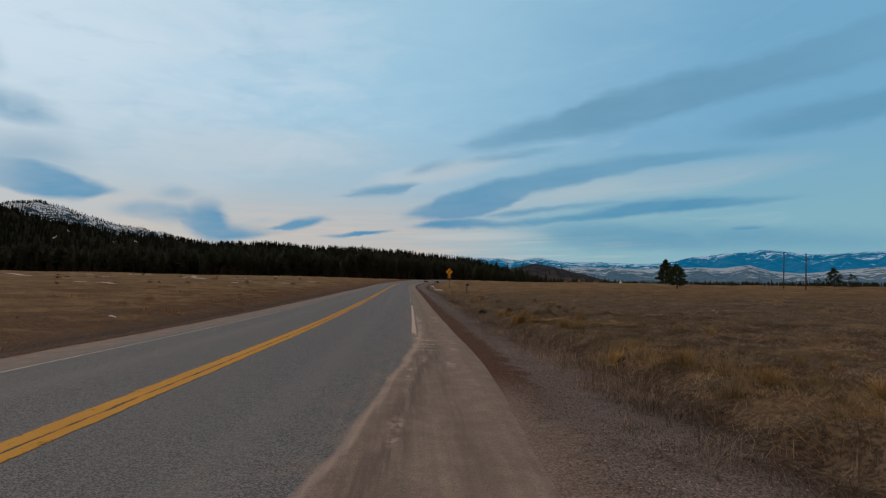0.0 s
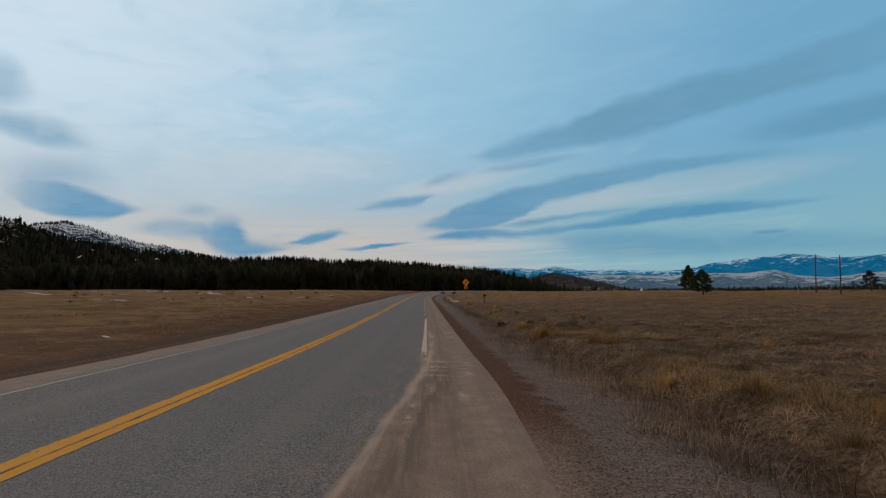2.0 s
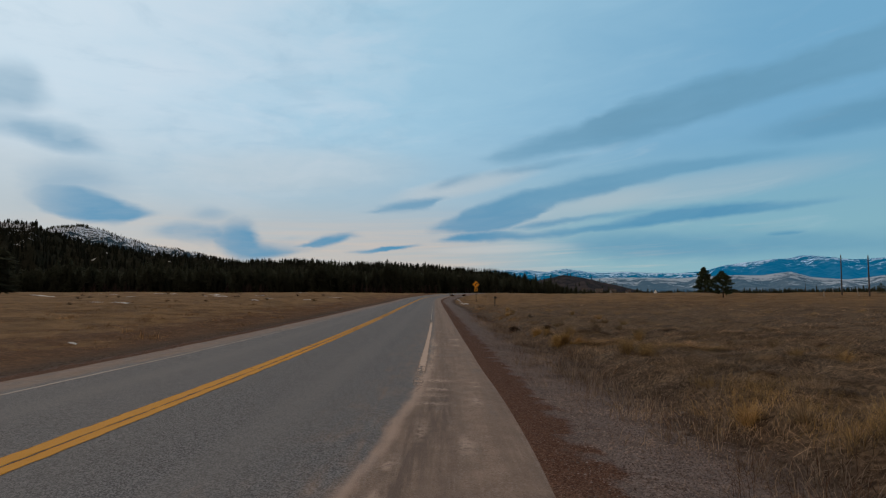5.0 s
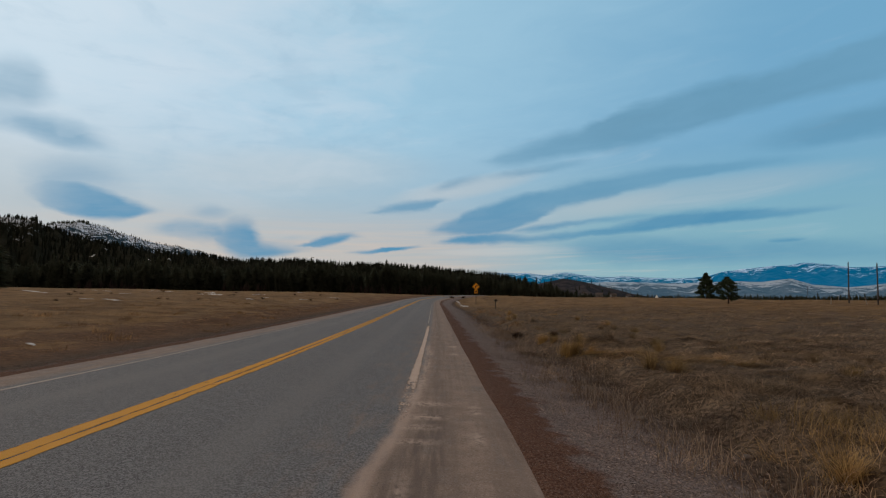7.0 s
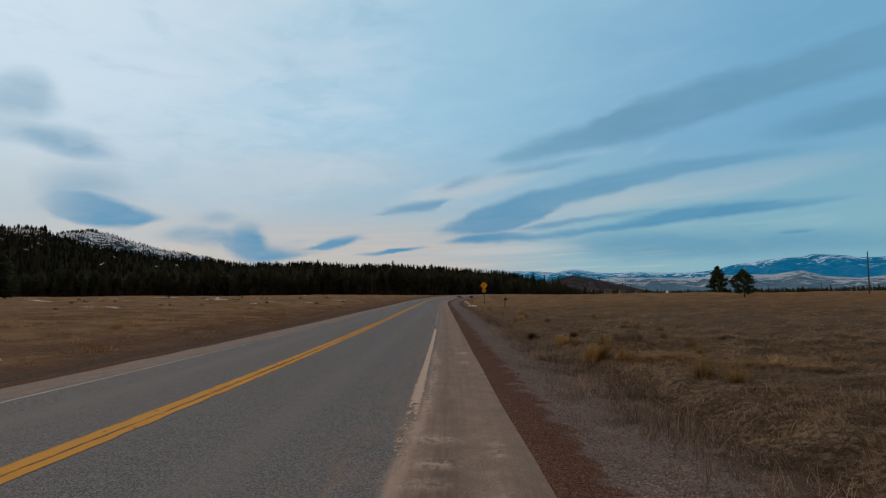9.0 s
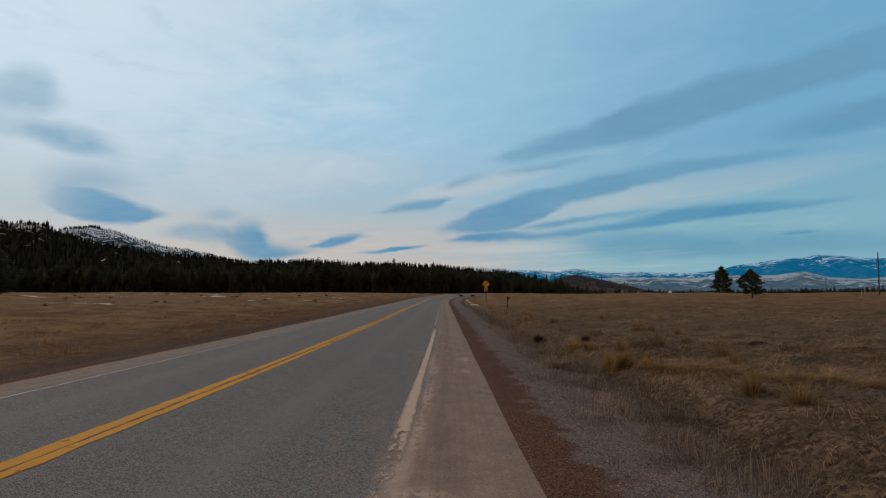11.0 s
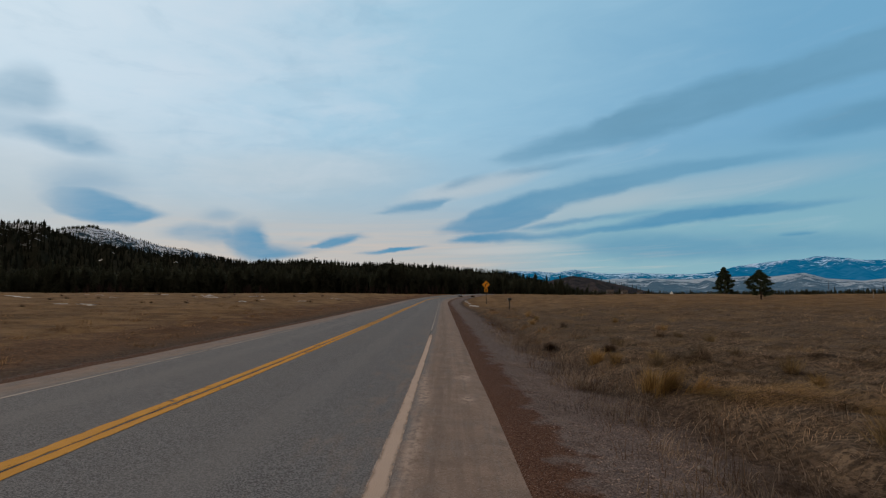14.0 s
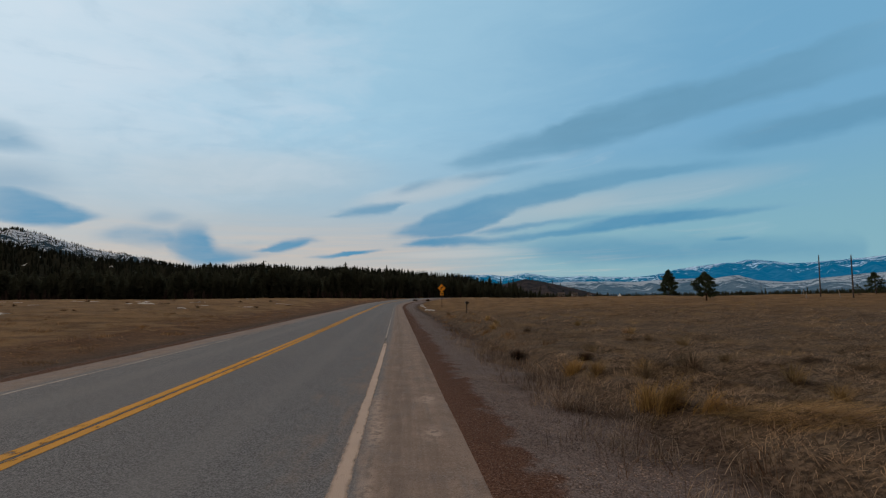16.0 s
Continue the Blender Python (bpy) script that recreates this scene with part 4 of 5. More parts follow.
def woods(name, places, kinds, mat, label, seed):
    """Many far trees in one mesh: places is (n, 4) of x, y, z and scale."""
    rng = np.random.RandomState(seed)
    vs, fs, base = [], [], 0
    for x, y, z, s in places:
        v, f = kinds[rng.randint(len(kinds))]
        a = rng.uniform(0, 6.283)
        c, sn = math.cos(a), math.sin(a)
        wd = s * rng.uniform(0.8, 1.2)
        vs.append(np.stack([x + wd * (v[:, 0] * c - v[:, 1] * sn), y + wd * (v[:, 0] * sn + v[:, 1] * c), z + s * v[:, 2]], -1))
        fs.append(f + base)
        base += len(v)
    ob = new(name, mesh_of(name, np.concatenate(vs), [np.concatenate(fs)], mat))
    return tagged(ob, label, "forest", kind="stuff")


rng = np.random.RandomState(7)
TREE_KINDS = [conifer(10.0, rng.uniform(1.3, 2.0), 0.1, 10, 9, rng, (0.3, 0.85, 0.5, 0.2, 0.95, 0.65)[i]) for i in range(6)]
SMALL_KINDS = [conifer(10.0, rng.uniform(1.4, 2.2), 0.08, 7, 6, rng, (0.2, 0.8, 0.5, 0.3, 0.9, 0.6)[i]) for i in range(6)]


# the front of the wood: trees one can tell apart
TINY_KINDS = [conifer(10.0, rng.uniform(1.6, 2.4), 0.06, 5, 5, rng, (0.3, 0.8, 0.5, 0.9)[i]) for i in range(4)]

fronts = []
for i in range(6):
    t = root("conifer", pose(0, -400 - 10 * i, ground_z(0, -400) * 1.0), "dark conifer at the front of the wood beyond the field", "tree", "conifers at the edge of the wood")
    v, f = conifer(10.0, rng.uniform(1.5, 2.3), 0.04, 20, 12, rng, (0.5, 0.95, 0.7, 0.4, 1.0, 0.8)[i])
    hang("crown", mesh_of("crown", v, [f], WOODS), t)
    v, f = stem(10.0, 0.2)
    hang("trunk", mesh_of("trunk", v, [f], CONIFER_BARK), t, "dark bare trunk")
    fronts.append(t)
heads = np.sort(rng.uniform(-50, 17.3, 230))
for i, az_ in enumerate(heads):
    d = forest_edge(az_) + rng.uniform(-3, 7)
    x, y = d * math.sin(radians(az_)), d * math.cos(radians(az_)) + 8
    s = rng.uniform(0.45, 1.0) * (1.25 if rng.rand() < 0.14 else 1.0) * (1 + 0.15 * float(ripple(az_, 0.0, 5.0, 56)))
    m = pose(x, y, float(ground_z(x, y)), 0, 0, rng.uniform(0, 360))
    t = fronts[i % 6]
    if i < 6:
        t.matrix_world = m @ Matrix.Scale(s, 4)
    else:
        c_ = copy_thing(t, m)
        c_.scale = (s, s, s)
# a few taller ones standing forward of the wood
for az_, d, s in ((-45.5, 122, 1.1), (-44.0, 128, 1.15), (-42.9, 131, 1.0), (-47.5, 118, 1.2)):
    x, y = d * math.sin(radians(az_)), d * math.cos(radians(az_)) + 8
    t = root("conifer", pose(x, y, float(ground_z(x, y)), 0, 0, az_ * 7) @ Matrix.Scale(s, 4), "tall dark conifer standing forward of the wood", "tree", "conifers at the edge of the wood")
    v, f = conifer(10.0, 2.9, 0.06, 26, 15, rng, 0.6)
    hang("crown", mesh_of("crown", v, [f], WOODS), t)
    v, f = stem(10.0, 0.2)
    hang("trunk", mesh_of("trunk", v, [f], CONIFER_BARK), t, "dark bare trunk")
# bare brush in front of the wood
brush = []
for i in range(110):
    az_ = rng.choice((-33.0, -22.0, -7.5, -5.0, 1.0)) + rng.normal(0, 2.2)
    d = forest_edge(az_) - rng.uniform(0, 5)
    x, y = d * math.sin(radians(az_)), d * math.cos(radians(az_)) + 8
    brush.append((x, y, float(ground_z(x, y)), rng.uniform(0.12, 0.36)))
woods("bare_brush", brush, TREE_KINDS[4:5], BRUSH, "grey-brown leafless brush along the edge of the wood", 9)
# the wood behind
spots = []
while len(spots) < 2400:
    az_ = rng.uniform(-60, 19)
    d = forest_edge(az_) + rng.uniform(0, 1) ** 1.5 * (75 if az_ < 5 else 120) + 3
    x, y = d * math.sin(radians(az_)), d * math.cos(radians(az_)) + 8
    spots.append((x, y, float(ground_z(x, y)), rng.uniform(0.55, 1.05) * (1.2 if rng.rand() < 0.08 else 1.0) * (1 + 0.14 * float(ripple(az_, 0.0, 7.0, 55)))))
woods("far_woods", spots, TREE_KINDS[:1] + SMALL_KINDS, WOODS, "dense dark conifer wood beyond the field", 5)


def slope_point(data, az_, k):
    """A point on a far slope by its heading and its share of the way over it; None off its end."""
    a, e, R, H = data
    j, k = (az_ - a[0]) / (a[1] - a[0]), k * 25
    i, j0 = int(k), int(j)
    if i >= R.shape[0] - 1 or j0 >= len(a) - 1:
        return None
    fr, fj = k - i, j - j0
    d = R[i, j0] * (1 - fr) + R[i + 1, j0] * fr
    z = (H[i, j0] * (1 - fr) + H[i + 1, j0] * fr) * (1 - fj) + (H[i, j0 + 1] * (1 - fr) + H[i + 1, j0 + 1] * fr) * fj
    return d * math.sin(radians(az_)), d * math.cos(radians(az_)) + 8, z


OPENINGS = ((-36.2, 0.34, 0.18), (-35.2, 0.375, 0.12), (-29.8, 0.33, 0.16), (-31.6, 0.39, 0.12), (-27.2, 0.36, 0.1))


def on_slope(data, n, lo, hi, s0, s1, az0, az1, seed):
    """Places for trees on a far slope, outside its openings."""
    rng = np.random.RandomState(seed)
    out = []
    while len(out) < n:
        az_, k, s = rng.uniform(az0, az1), rng.uniform(lo, hi), rng.uniform(s0, s1)
        p = slope_point(data, az_, k)
        if p is None or any(abs(az_ - oa) < wide + 0.15 and -0.075 < k - ok < 0.012 for oa, ok, wide in OPENINGS):
            continue
        out.append((p[0], p[1], p[2] - 0.3, s))
    return out


for i, (oa, ok, wide) in enumerate(OPENINGS):
    bm = bmesh.new()
    rad = 1 + 0.4 * ripple(np.cos(np.arange(18) * 0.349) * 2, np.sin(np.arange(18) * 0.349) * 2, 1.5, 800 + i)
    rim = []
    for q in range(18):
        x, y, z = slope_point(WOODY, oa + wide * rad[q] * math.cos(q * 0.349), ok + 0.003 * rad[q] * math.sin(q * 0.349))
        rim.append(bm.verts.new((x, y, z + 0.35)))
    x, y, z = slope_point(WOODY, oa, ok)
    mid = bm.verts.new((x, y, z + 0.5))
    for q in range(18):
        bm.faces.new((rim[q], rim[(q + 1) % 18], mid))
    tagged(part("snow_patch", bm, SNOW), "snow lying in an opening of the wooded hillside", "snow patch", "snowy openings in the wood")
woods("hill_woods", on_slope(WOODY, 3300, 0.03, 0.6, 0.45, 0.9, -39.5, 12, 3) + on_slope(WOODY, 750, 0.03, 0.52, 0.45, 0.85, -52, -39.5, 36) + on_slope(WOODY, 850, 0.6, 0.668, 0.4, 1.0, -39.5, 13, 33) + on_slope(WOODY, 210, 0.52, 0.668, 0.4, 0.85, -50, -39.5, 35), TINY_KINDS, HILL_WOODS, "conifers covering the steep wooded hill", 6)
woods("scattered_conifers", on_slope(SNOWY, 1150, 0.4, 0.668, 0.35, 0.75, -39, -14, 4) + on_slope(SNOWY, 150, 0.6, 0.68, 0.5, 0.95, -40.0, -36.8, 44) + on_slope(SNOWY, 100, 0.645, 0.668, 0.3, 0.8, -36.5, -14, 34), TINY_KINDS, WOODS, "scattered conifers on the snowy hill", 7)
belt = []
for i in range(1700):
    az_ = rng.uniform(17, 56)
    d = rng.uniform(640, 820)
    belt.append((d * math.sin(radians(az_)), d * math.cos(radians(az_)) + 8, float(ground_z(d * math.sin(radians(az_)), d * math.cos(radians(az_)) + 8)), rng.uniform(0.45, 0.8) * (1.4 if rng.rand() < 0.03 else 1.0)))
for i in range(40):
    az_ = rng.choice((14.2, 15.0, 16.8, 19.5, 22.2)) + rng.normal(0, 0.25)
    belt.append((760 * math.sin(radians(az_)), 760 * math.cos(radians(az_)) + 8, 4.0, rng.uniform(0.8, 1.7)))
belt += on_slope(BROWN, 40, 0.1, 0.66, 0.5, 1.0, 9, 25, 12) + on_slope(BROWN, 16, 0.655, 0.672, 0.5, 1.1, 13, 22, 13)
woods("tree_belt", belt, TINY_KINDS, WOODS, "dark belt of trees across the valley floor", 8)

# ---------------------------------------------------------------- pines standing alone
def pine(x, y, h, r, bare, seed, label, clumps=420, round_top=0.4):
    """A ponderosa: tapered trunk, limbs and a ragged crown of needle tufts."""
    rng = np.random.RandomState(seed)
    t = root("pine_tree", place(x, y), label, "tree", "pines standing in the field")
    part("trunk", rod([(0, 0, -0.3), (0.03 * h * 0.2, 0, h * 0.35), (0.0, 0.02, h * 0.7), (0, 0, h * 0.97)], [0.028 * h, 0.021 * h, 0.012 * h, 0.003 * h], 9), BARK, t, "dark furrowed trunk")
    tv, tf = [], []
    lv, lf = [], []
    n_limbs = 46
    ends = []
    for i in range(n_limbs):
        k = (i + rng.uniform(0, 0.8)) / n_limbs
        z = h * (bare + (0.95 - bare) * k)
        shape = (math.sin(math.pi * min(1, (k + 0.18) / 1.1)) ** 0.6) * round_top + (1 - k) ** 0.8 * (1 - round_top)
        q = r * max(0.12, shape) * rng.uniform(0.7, 1.12)
        a = i * 2.4 + rng.uniform(-0.4, 0.4)
        up = q * rng.uniform(-0.05, 0.35)
        tip = np.array((q * math.cos(a), q * math.sin(a), z + up))
        ends.append((np.array((0, 0, z)), tip))
        n0 = len(lv)
        w_ = 0.006 * h
        for p, s in ((np.array((0, 0, z)), w_), (tip, w_ * 0.3)):
            lv += [p + (-s * math.sin(a), s * math.cos(a), 0), p + (s * math.sin(a), -s * math.cos(a), 0), p + (0, 0, s)]
        lf += [(n0, n0 + 1, n0 + 4, n0 + 3), (n0 + 1, n0 + 2, n0 + 5, n0 + 4), (n0 + 2, n0, n0 + 3, n0 + 5)]
    hang("branchwork", mesh_of("branchwork", np.array(lv), [np.array(lf)], BARK), t)
    for i in range(clumps):
        p0, p1 = ends[rng.randint(len(ends))]
        k = rng.uniform(0.25, 1.0) ** 0.7
        c = p0 + (p1 - p0) * k + rng.normal(0, 0.045 * r, 3)
        size = 0.055 * h * rng.uniform(0.7, 1.3)
        for j in range(7):
            d = rng.normal(0, 1, 3)
            d[2] = d[2] * 0.6 + 0.25
            d /= np.linalg.norm(d)
            s = np.cross(d, rng.normal(0, 1, 3))
            s *= 0.28 * size / np.linalg.norm(s)
            n0 = len(tv)
            tv += [c - s, c + s, c + d * size]
            tf.append((n0, n0 + 1, n0 + 2))
    hang("crown", mesh_of("crown", np.array(tv), [np.array(tf)], NEEDLES), t)
    return t


pine(47.4, 86.3, 4.5, 1.95, 0.14, 11, "round-crowned young pine with a bare lower trunk in the field", 1300, 0.8)
pine(109.6, 204.0, 11.2, 4.5, 0.05, 12, "tall conical dark pine at the crest of the field", 1900, 0.35)
pine(86.0, 95.5, 4.1, 1.9, 0.05, 13, "bushy dark pine beside the power poles", 700, 0.6)
pine(88.0, 93.6, 2.8, 1.6, 0.03, 14, "low bushy pine beside a taller one", 260, 0.8)
pine(83.6, 96.6, 2.0, 1.0, 0.05, 15, "small bushy pine at the edge of a clump", 180, 0.8)
pine(107.0, 98.0, 2.6, 2.0, 0.04, 16, "low spreading dark pine in the field", 260, 0.8)


# ---------------------------------------------------------------- power poles
def power_pole(x, y, h, label, lean):
    t = root("power_pole", place(x, y) @ pose(0, 0, 0, 0, lean, 0), label, "power pole", "poles of one power line")
    part("shaft", rod([(0, 0, -0.5), (0, 0, h * 0.5), (0, 0, h)], [0.12, 0.10, 0.08], 10), POLE_WOOD, t)
    part("insulator", rod([(0, 0, h), (0, 0, h + 0.1), (0, 0, h + 0.22)], [0.05, 0.07, 0.04], 8), STEEL, t, "small steel top pin")
    part("marker_plate", box(0.01, 0.12, 0.3, (-0.16, 0, 1.7), 0.002), STEEL, t, "small metal plate")
    return t


power_pole(74.6, 95.0, 7.4, "weathered dark wooden power pole in the field", 3.6)
power_pole(70.1, 84.3, 6.5, "weathered dark wooden power pole leaning slightly", 3.2)
power_pole(196.0, 262.0, 9.0, "far wooden power pole beyond the crest", 0.0)


# ---------------------------------------------------------------- curve warning sign
def flat_shape(points, depth, y):
    """A plate in the x-z plane from its outline."""
    bm = bmesh.new()
    vs = [bm.verts.new((px, y, pz)) for px, pz in points]
    face = bm.faces.new(vs)
    ext = bmesh.ops.extrude_face_region(bm, geom=[face])
    bmesh.ops.translate(bm, verts=[g for g in ext["geom"] if isinstance(g, bmesh.types.BMVert)], vec=(0, depth, 0))
    bmesh.ops.recalc_face_normals(bm, faces=bm.faces[:])
    return bm


def rounded(cx, cz, half, turn, corner=0.06, n=5):
    out = []
    for q in range(4):
        a0 = q * math.pi / 2
        px, pz = (half - corner) * (1, -1, -1, 1)[q], (half - corner) * (1, 1, -1, -1)[q]
        for i in range(n):
            a = a0 + math.pi / 2 * i / (n - 1)
            out.append((px + corner * math.cos(a), pz + corner * math.sin(a)))
    c, s = math.cos(turn), math.sin(turn)
    return [(cx + x * c - z * s, cz + x * s + z * c) for x, z in out]


def warning_sign(x, y):
    t = root("warning_sign", place(x, y), "yellow diamond curve warning sign with a speed plaque on a post", "road sign")
    part("post", box(0.10, 0.10, 4.3, (0, 0.06, 1.75), 0.01), POLE_WOOD, t, "square dark wooden post")
    panel = part("diamond_panel", flat_shape(rounded(0, 3.27, 0.5, math.pi / 4), 0.012, -0.01), SIGN_YELLOW, t, "orange-yellow reflective diamond")
    # border as a thin frame
    ring_o, ring_i = rounded(0, 3.27, 0.475, math.pi / 4), rounded(0, 3.27, 0.45, math.pi / 4)
    bm = bmesh.new()
    a = [bm.verts.new((px, -0.014, pz)) for px, pz in ring_o]
    b = [bm.verts.new((px, -0.014, pz)) for px, pz in ring_i]
    for i in range(len(a)):
        j = (i + 1) % len(a)
        bm.faces.new((a[i], b[i], b[j], a[j]))
    part("border", bm, SIGN_BLACK, panel, "thin black border")
    # arrow: up, then bending to the right
    line = [(-0.12, 2.93), (-0.12, 3.1), (-0.10, 3.24), (-0.03, 3.34), (0.06, 3.40), (0.13, 3.42)]
    bm = bmesh.new()
    lo = []
    for i, (px, pz) in enumerate(line):
        q0, q1 = line[max(i - 1, 0)], line[min(i + 1, len(line) - 1)]
        dx, dz = q1[0] - q0[0], q1[1] - q0[1]
        m_ = math.hypot(dx, dz)
        nx_, nz_ = -dz / m_ * 0.07, dx / m_ * 0.07
        lo.append((bm.verts.new((px + nx_, -0.015, pz + nz_)), bm.verts.new((px - nx_, -0.015, pz - nz_))))
    for (p, q), (r_, s_) in zip(lo, lo[1:]):
        bm.faces.new((p, q, s_, r_))
    bm.faces.new([bm.verts.new(c) for c in ((0.11, -0.015, 3.56), (0.15, -0.015, 3.27), (0.33, -0.015, 3.44))])
    part("arrow", bm, SIGN_BLACK, panel, "black arrow bending to one side")
    plaque = part("speed_plaque", flat_shape(rounded(0, 2.33, 0.29, 0, 0.04), 0.012, -0.01), SIGN_YELLOW, t, "square yellow advisory plaque")
    part("figure_bar", box(0.13, 0.004, 0.26, (-0.1, -0.013, 2.38)), SIGN_BLACK, plaque, "unreadable dark figure")
    part("figure_bar", box(0.13, 0.004, 0.26, (0.1, -0.013, 2.38)), SIGN_BLACK, plaque, "unreadable dark figure")
    part("legend_bar", box(0.34, 0.004, 0.07, (0, -0.013, 2.14)), SIGN_BLACK, plaque, "unreadable dark line of lettering")
    for z in (2.2, 2.46, 2.9, 3.6):
        part("bolt", rod([(0.0, -0.022, z), (0, -0.008, z)], [0.018, 0.018], 8), STEEL, t)


warning_sign(6.8, 95.0)


def roadside_marker(x, y, h, label, turn):
    """A short leaning post with a wide dark head."""
    t = root("marker_post", place(x, y) @ pose(0, 0, 0, 0, 3, turn), label, "marker post")
    part("post", box(0.09, 0.09, h + 0.3, (0, 0, h / 2 - 0.15), 0.012), POLE_WOOD, t)
    bm = box(0.36, 0.24, 0.24, (0.02, 0, h + 0.1), 0.06)
    part("head", bm, DARK_PLASTIC, t, "dark rounded box on the post")
    part("front_flap", box(0.02, 0.18, 0.18, (-0.165, 0, h + 0.1), 0.006), STEEL, t, "metal front flap")
    return t


roadside_marker(6.3, 60.0, 0.85, "short dark post with a dark box beside the road", 8)
for x, y, h, turn in ((3.2, 128.0, 0.6, 0), (6.3, 131.5, 0.5, 40)):
    b = root("shrub", place(x, y), "low dark leafless shrub on the verge", "shrub", "dark shrubs by the road")
    rng = np.random.RandomState(int(y * 10))
    v, f = [], []
    for i in range(260):
        d = rng.normal(0, 1, 3)
        d[2] = abs(d[2]) + 0.2
        d /= np.linalg.norm(d)
        l = h * rng.uniform(0.6, 1.5)
        p = rng.normal(0, 0.12, 3) * (1, 1, 0)
        s = np.cross(d, rng.normal(0, 1, 3)) * 0.025
        v += [p - s, p + s, p + d * l]
        f.append((3 * i, 3 * i + 1, 3 * i + 2))
    hang("twig_mass", mesh_of("twig_mass", np.array(v), [np.array(f)], RUST), b)

# pale stakes of an old fence by the poles
for x, y, h, lean in ((71.6, 88.0, 1.15, 14), (66.0, 88.5, 0.9, -6), (92.0, 118.0, 1.1, 4)):
    st = root("fence_stake", place(x, y) @ pose(0, 0, 0, 0, -lean, 0), "pale weathered fence stake leaning in the grass", "fence stake", "stakes of an old fence")
    part("stake", rod([(0, 0, -0.2), (0, 0, h * 0.6), (0.02, 0, h)], [0.06, 0.055, 0.045], 7), PALE_WOOD, st)


# ---------------------------------------------------------------- far buildings
def cabin(x, y, z, wide, deep, high, turn, label, wall=None, roof=None):
    t = root("house", pose(x, y, z, 0, 0, turn), label, "house", "far houses in the valley")
    bm = box(wide, deep, high, (0, 0, high / 2))
    part("wall", bm, wall or HOUSE_WALL, t)
    bm = bmesh.new()
    o, rh = 0.5, high * 0.6
    pts = [(-wide / 2 - o, -deep / 2 - o, high), (wide / 2 + o, -deep / 2 - o, high), (wide / 2 + o, deep / 2 + o, high), (-wide / 2 - o, deep / 2 + o, high), (-wide / 2 - o, 0, high + rh), (wide / 2 + o, 0, high + rh)]
    vs = [bm.verts.new(p) for p in pts]
    for q in ((0, 1, 5, 4), (2, 3, 4, 5), (1, 2, 5), (3, 0, 4), (3, 2, 1, 0)):
        bm.faces.new([vs[i] for i in q])
    part("roof", bm, roof or HOUSE_ROOF, t, "pitched roof")
    for k in (-0.28, 0.28):
        win = part("window", box(1.0, 0.08, 1.1, (k * wide, -deep / 2 - 0.03, high * 0.55)), GLASS_DARK, t, "dark window pane")
        part("frame", box(1.2, 0.05, 0.12, (k * wide, -deep / 2 - 0.06, high * 0.55 + 0.6)), PALE_WOOD, win)
    part("door", box(0.9, 0.08, 2.0, (0, -deep / 2 - 0.03, 1.0)), BARK, t, "dark door")
    return t


def polar(az_, d, z):
    return d * math.sin(radians(az_)), d * math.cos(radians(az_)) + 8, z


for az_, d, z, s, turn, label in ((16.8, 520, 8.0, 5, 20, "small far house with a brown roof among trees"), (18.4, 540, 7.6, 7, -15, "far pale house with a brown roof"), (19.9, 560, 7.6, 6, 10, "far pale house beside dark trees"), (21.5, 600, 7.0, 5, 30, "small far shed with a brown roof")):
    x, y, z = polar(az_, d, z)
    cabin(x, y, z, s, s * 0.6, 2.6, turn, label)
    pad = part("mound", stone_bmesh(9.0, 3, 0.4), GROUND)
    pad.location = (x, y, z - 3.55)
    tagged(pad, "low grassy rise under a far house", "mound", kind="structure")

# white tent-like shelter on the crest
x, y = 108.0, 246.0
t = root("tent", place(x, y), "white pointed canvas tent far out on the field", "tent")
bm = bmesh.new()
bmesh.ops.create_cone(bm, segments=10, radius1=1.5, radius2=0.1, depth=2.4, cap_ends=True, matrix=Matrix.Translation((0, 0, 1.2)))
part("canvas", bm, WHITE_CLOTH, t)
part("pole", rod([(0, 0, 2.3), (0, 0, 2.8)], [0.05, 0.04], 6), PALE_WOOD, t, "bare pole top")
part("entrance_flap", box(0.5, 0.05, 1.1, (0, -1.22, 0.55), 0.01, Matrix.Rotation(radians(-30), 4, "X")), PALE_WOOD, t, "shaded entrance flap")


# ---------------------------------------------------------------- old snow
def snow_patch(x, y, sx, sy, seed, high=0.06):
    """A thin ragged sheet of old snow lying in the grass."""
    rng = np.random.RandomState(seed)
    bm = bmesh.new()
    n = 22
    rad = 1 + 0.35 * ripple(np.cos(np.arange(n) * 6.283 / n) * 2, np.sin(np.arange(n) * 6.283 / n) * 2, 1.6, seed)
    rings = []
    for k, h in ((1.0, 0.0), (0.85, 0.7), (0.5, 1.0)):
        ring = []
        for i in range(n):
            a = 6.283 * i / n
            px, py = sx * rad[i] * k * math.cos(a), sy * rad[i] * k * math.sin(a)
            ring.append(bm.verts.new((px, py, float(ground_z(x + px, y + py)) - float(ground_z(x, y)) + h * high - 0.01)))
        rings.append(ring)
    for lo, hi in zip(rings, rings[1:]):
        for i in range(n):
            bm.faces.new((lo[i], lo[(i + 1) % n], hi[(i + 1) % n], hi[i]))
    bm.faces.new(rings[-1])
    ob = part("snow_patch", bm, SNOW)
    ob.location = (x, y, float(ground_z(x, y)))
    return tagged(ob, "thin patch of old snow lying in dry grass", "snow patch", "old snow patches")


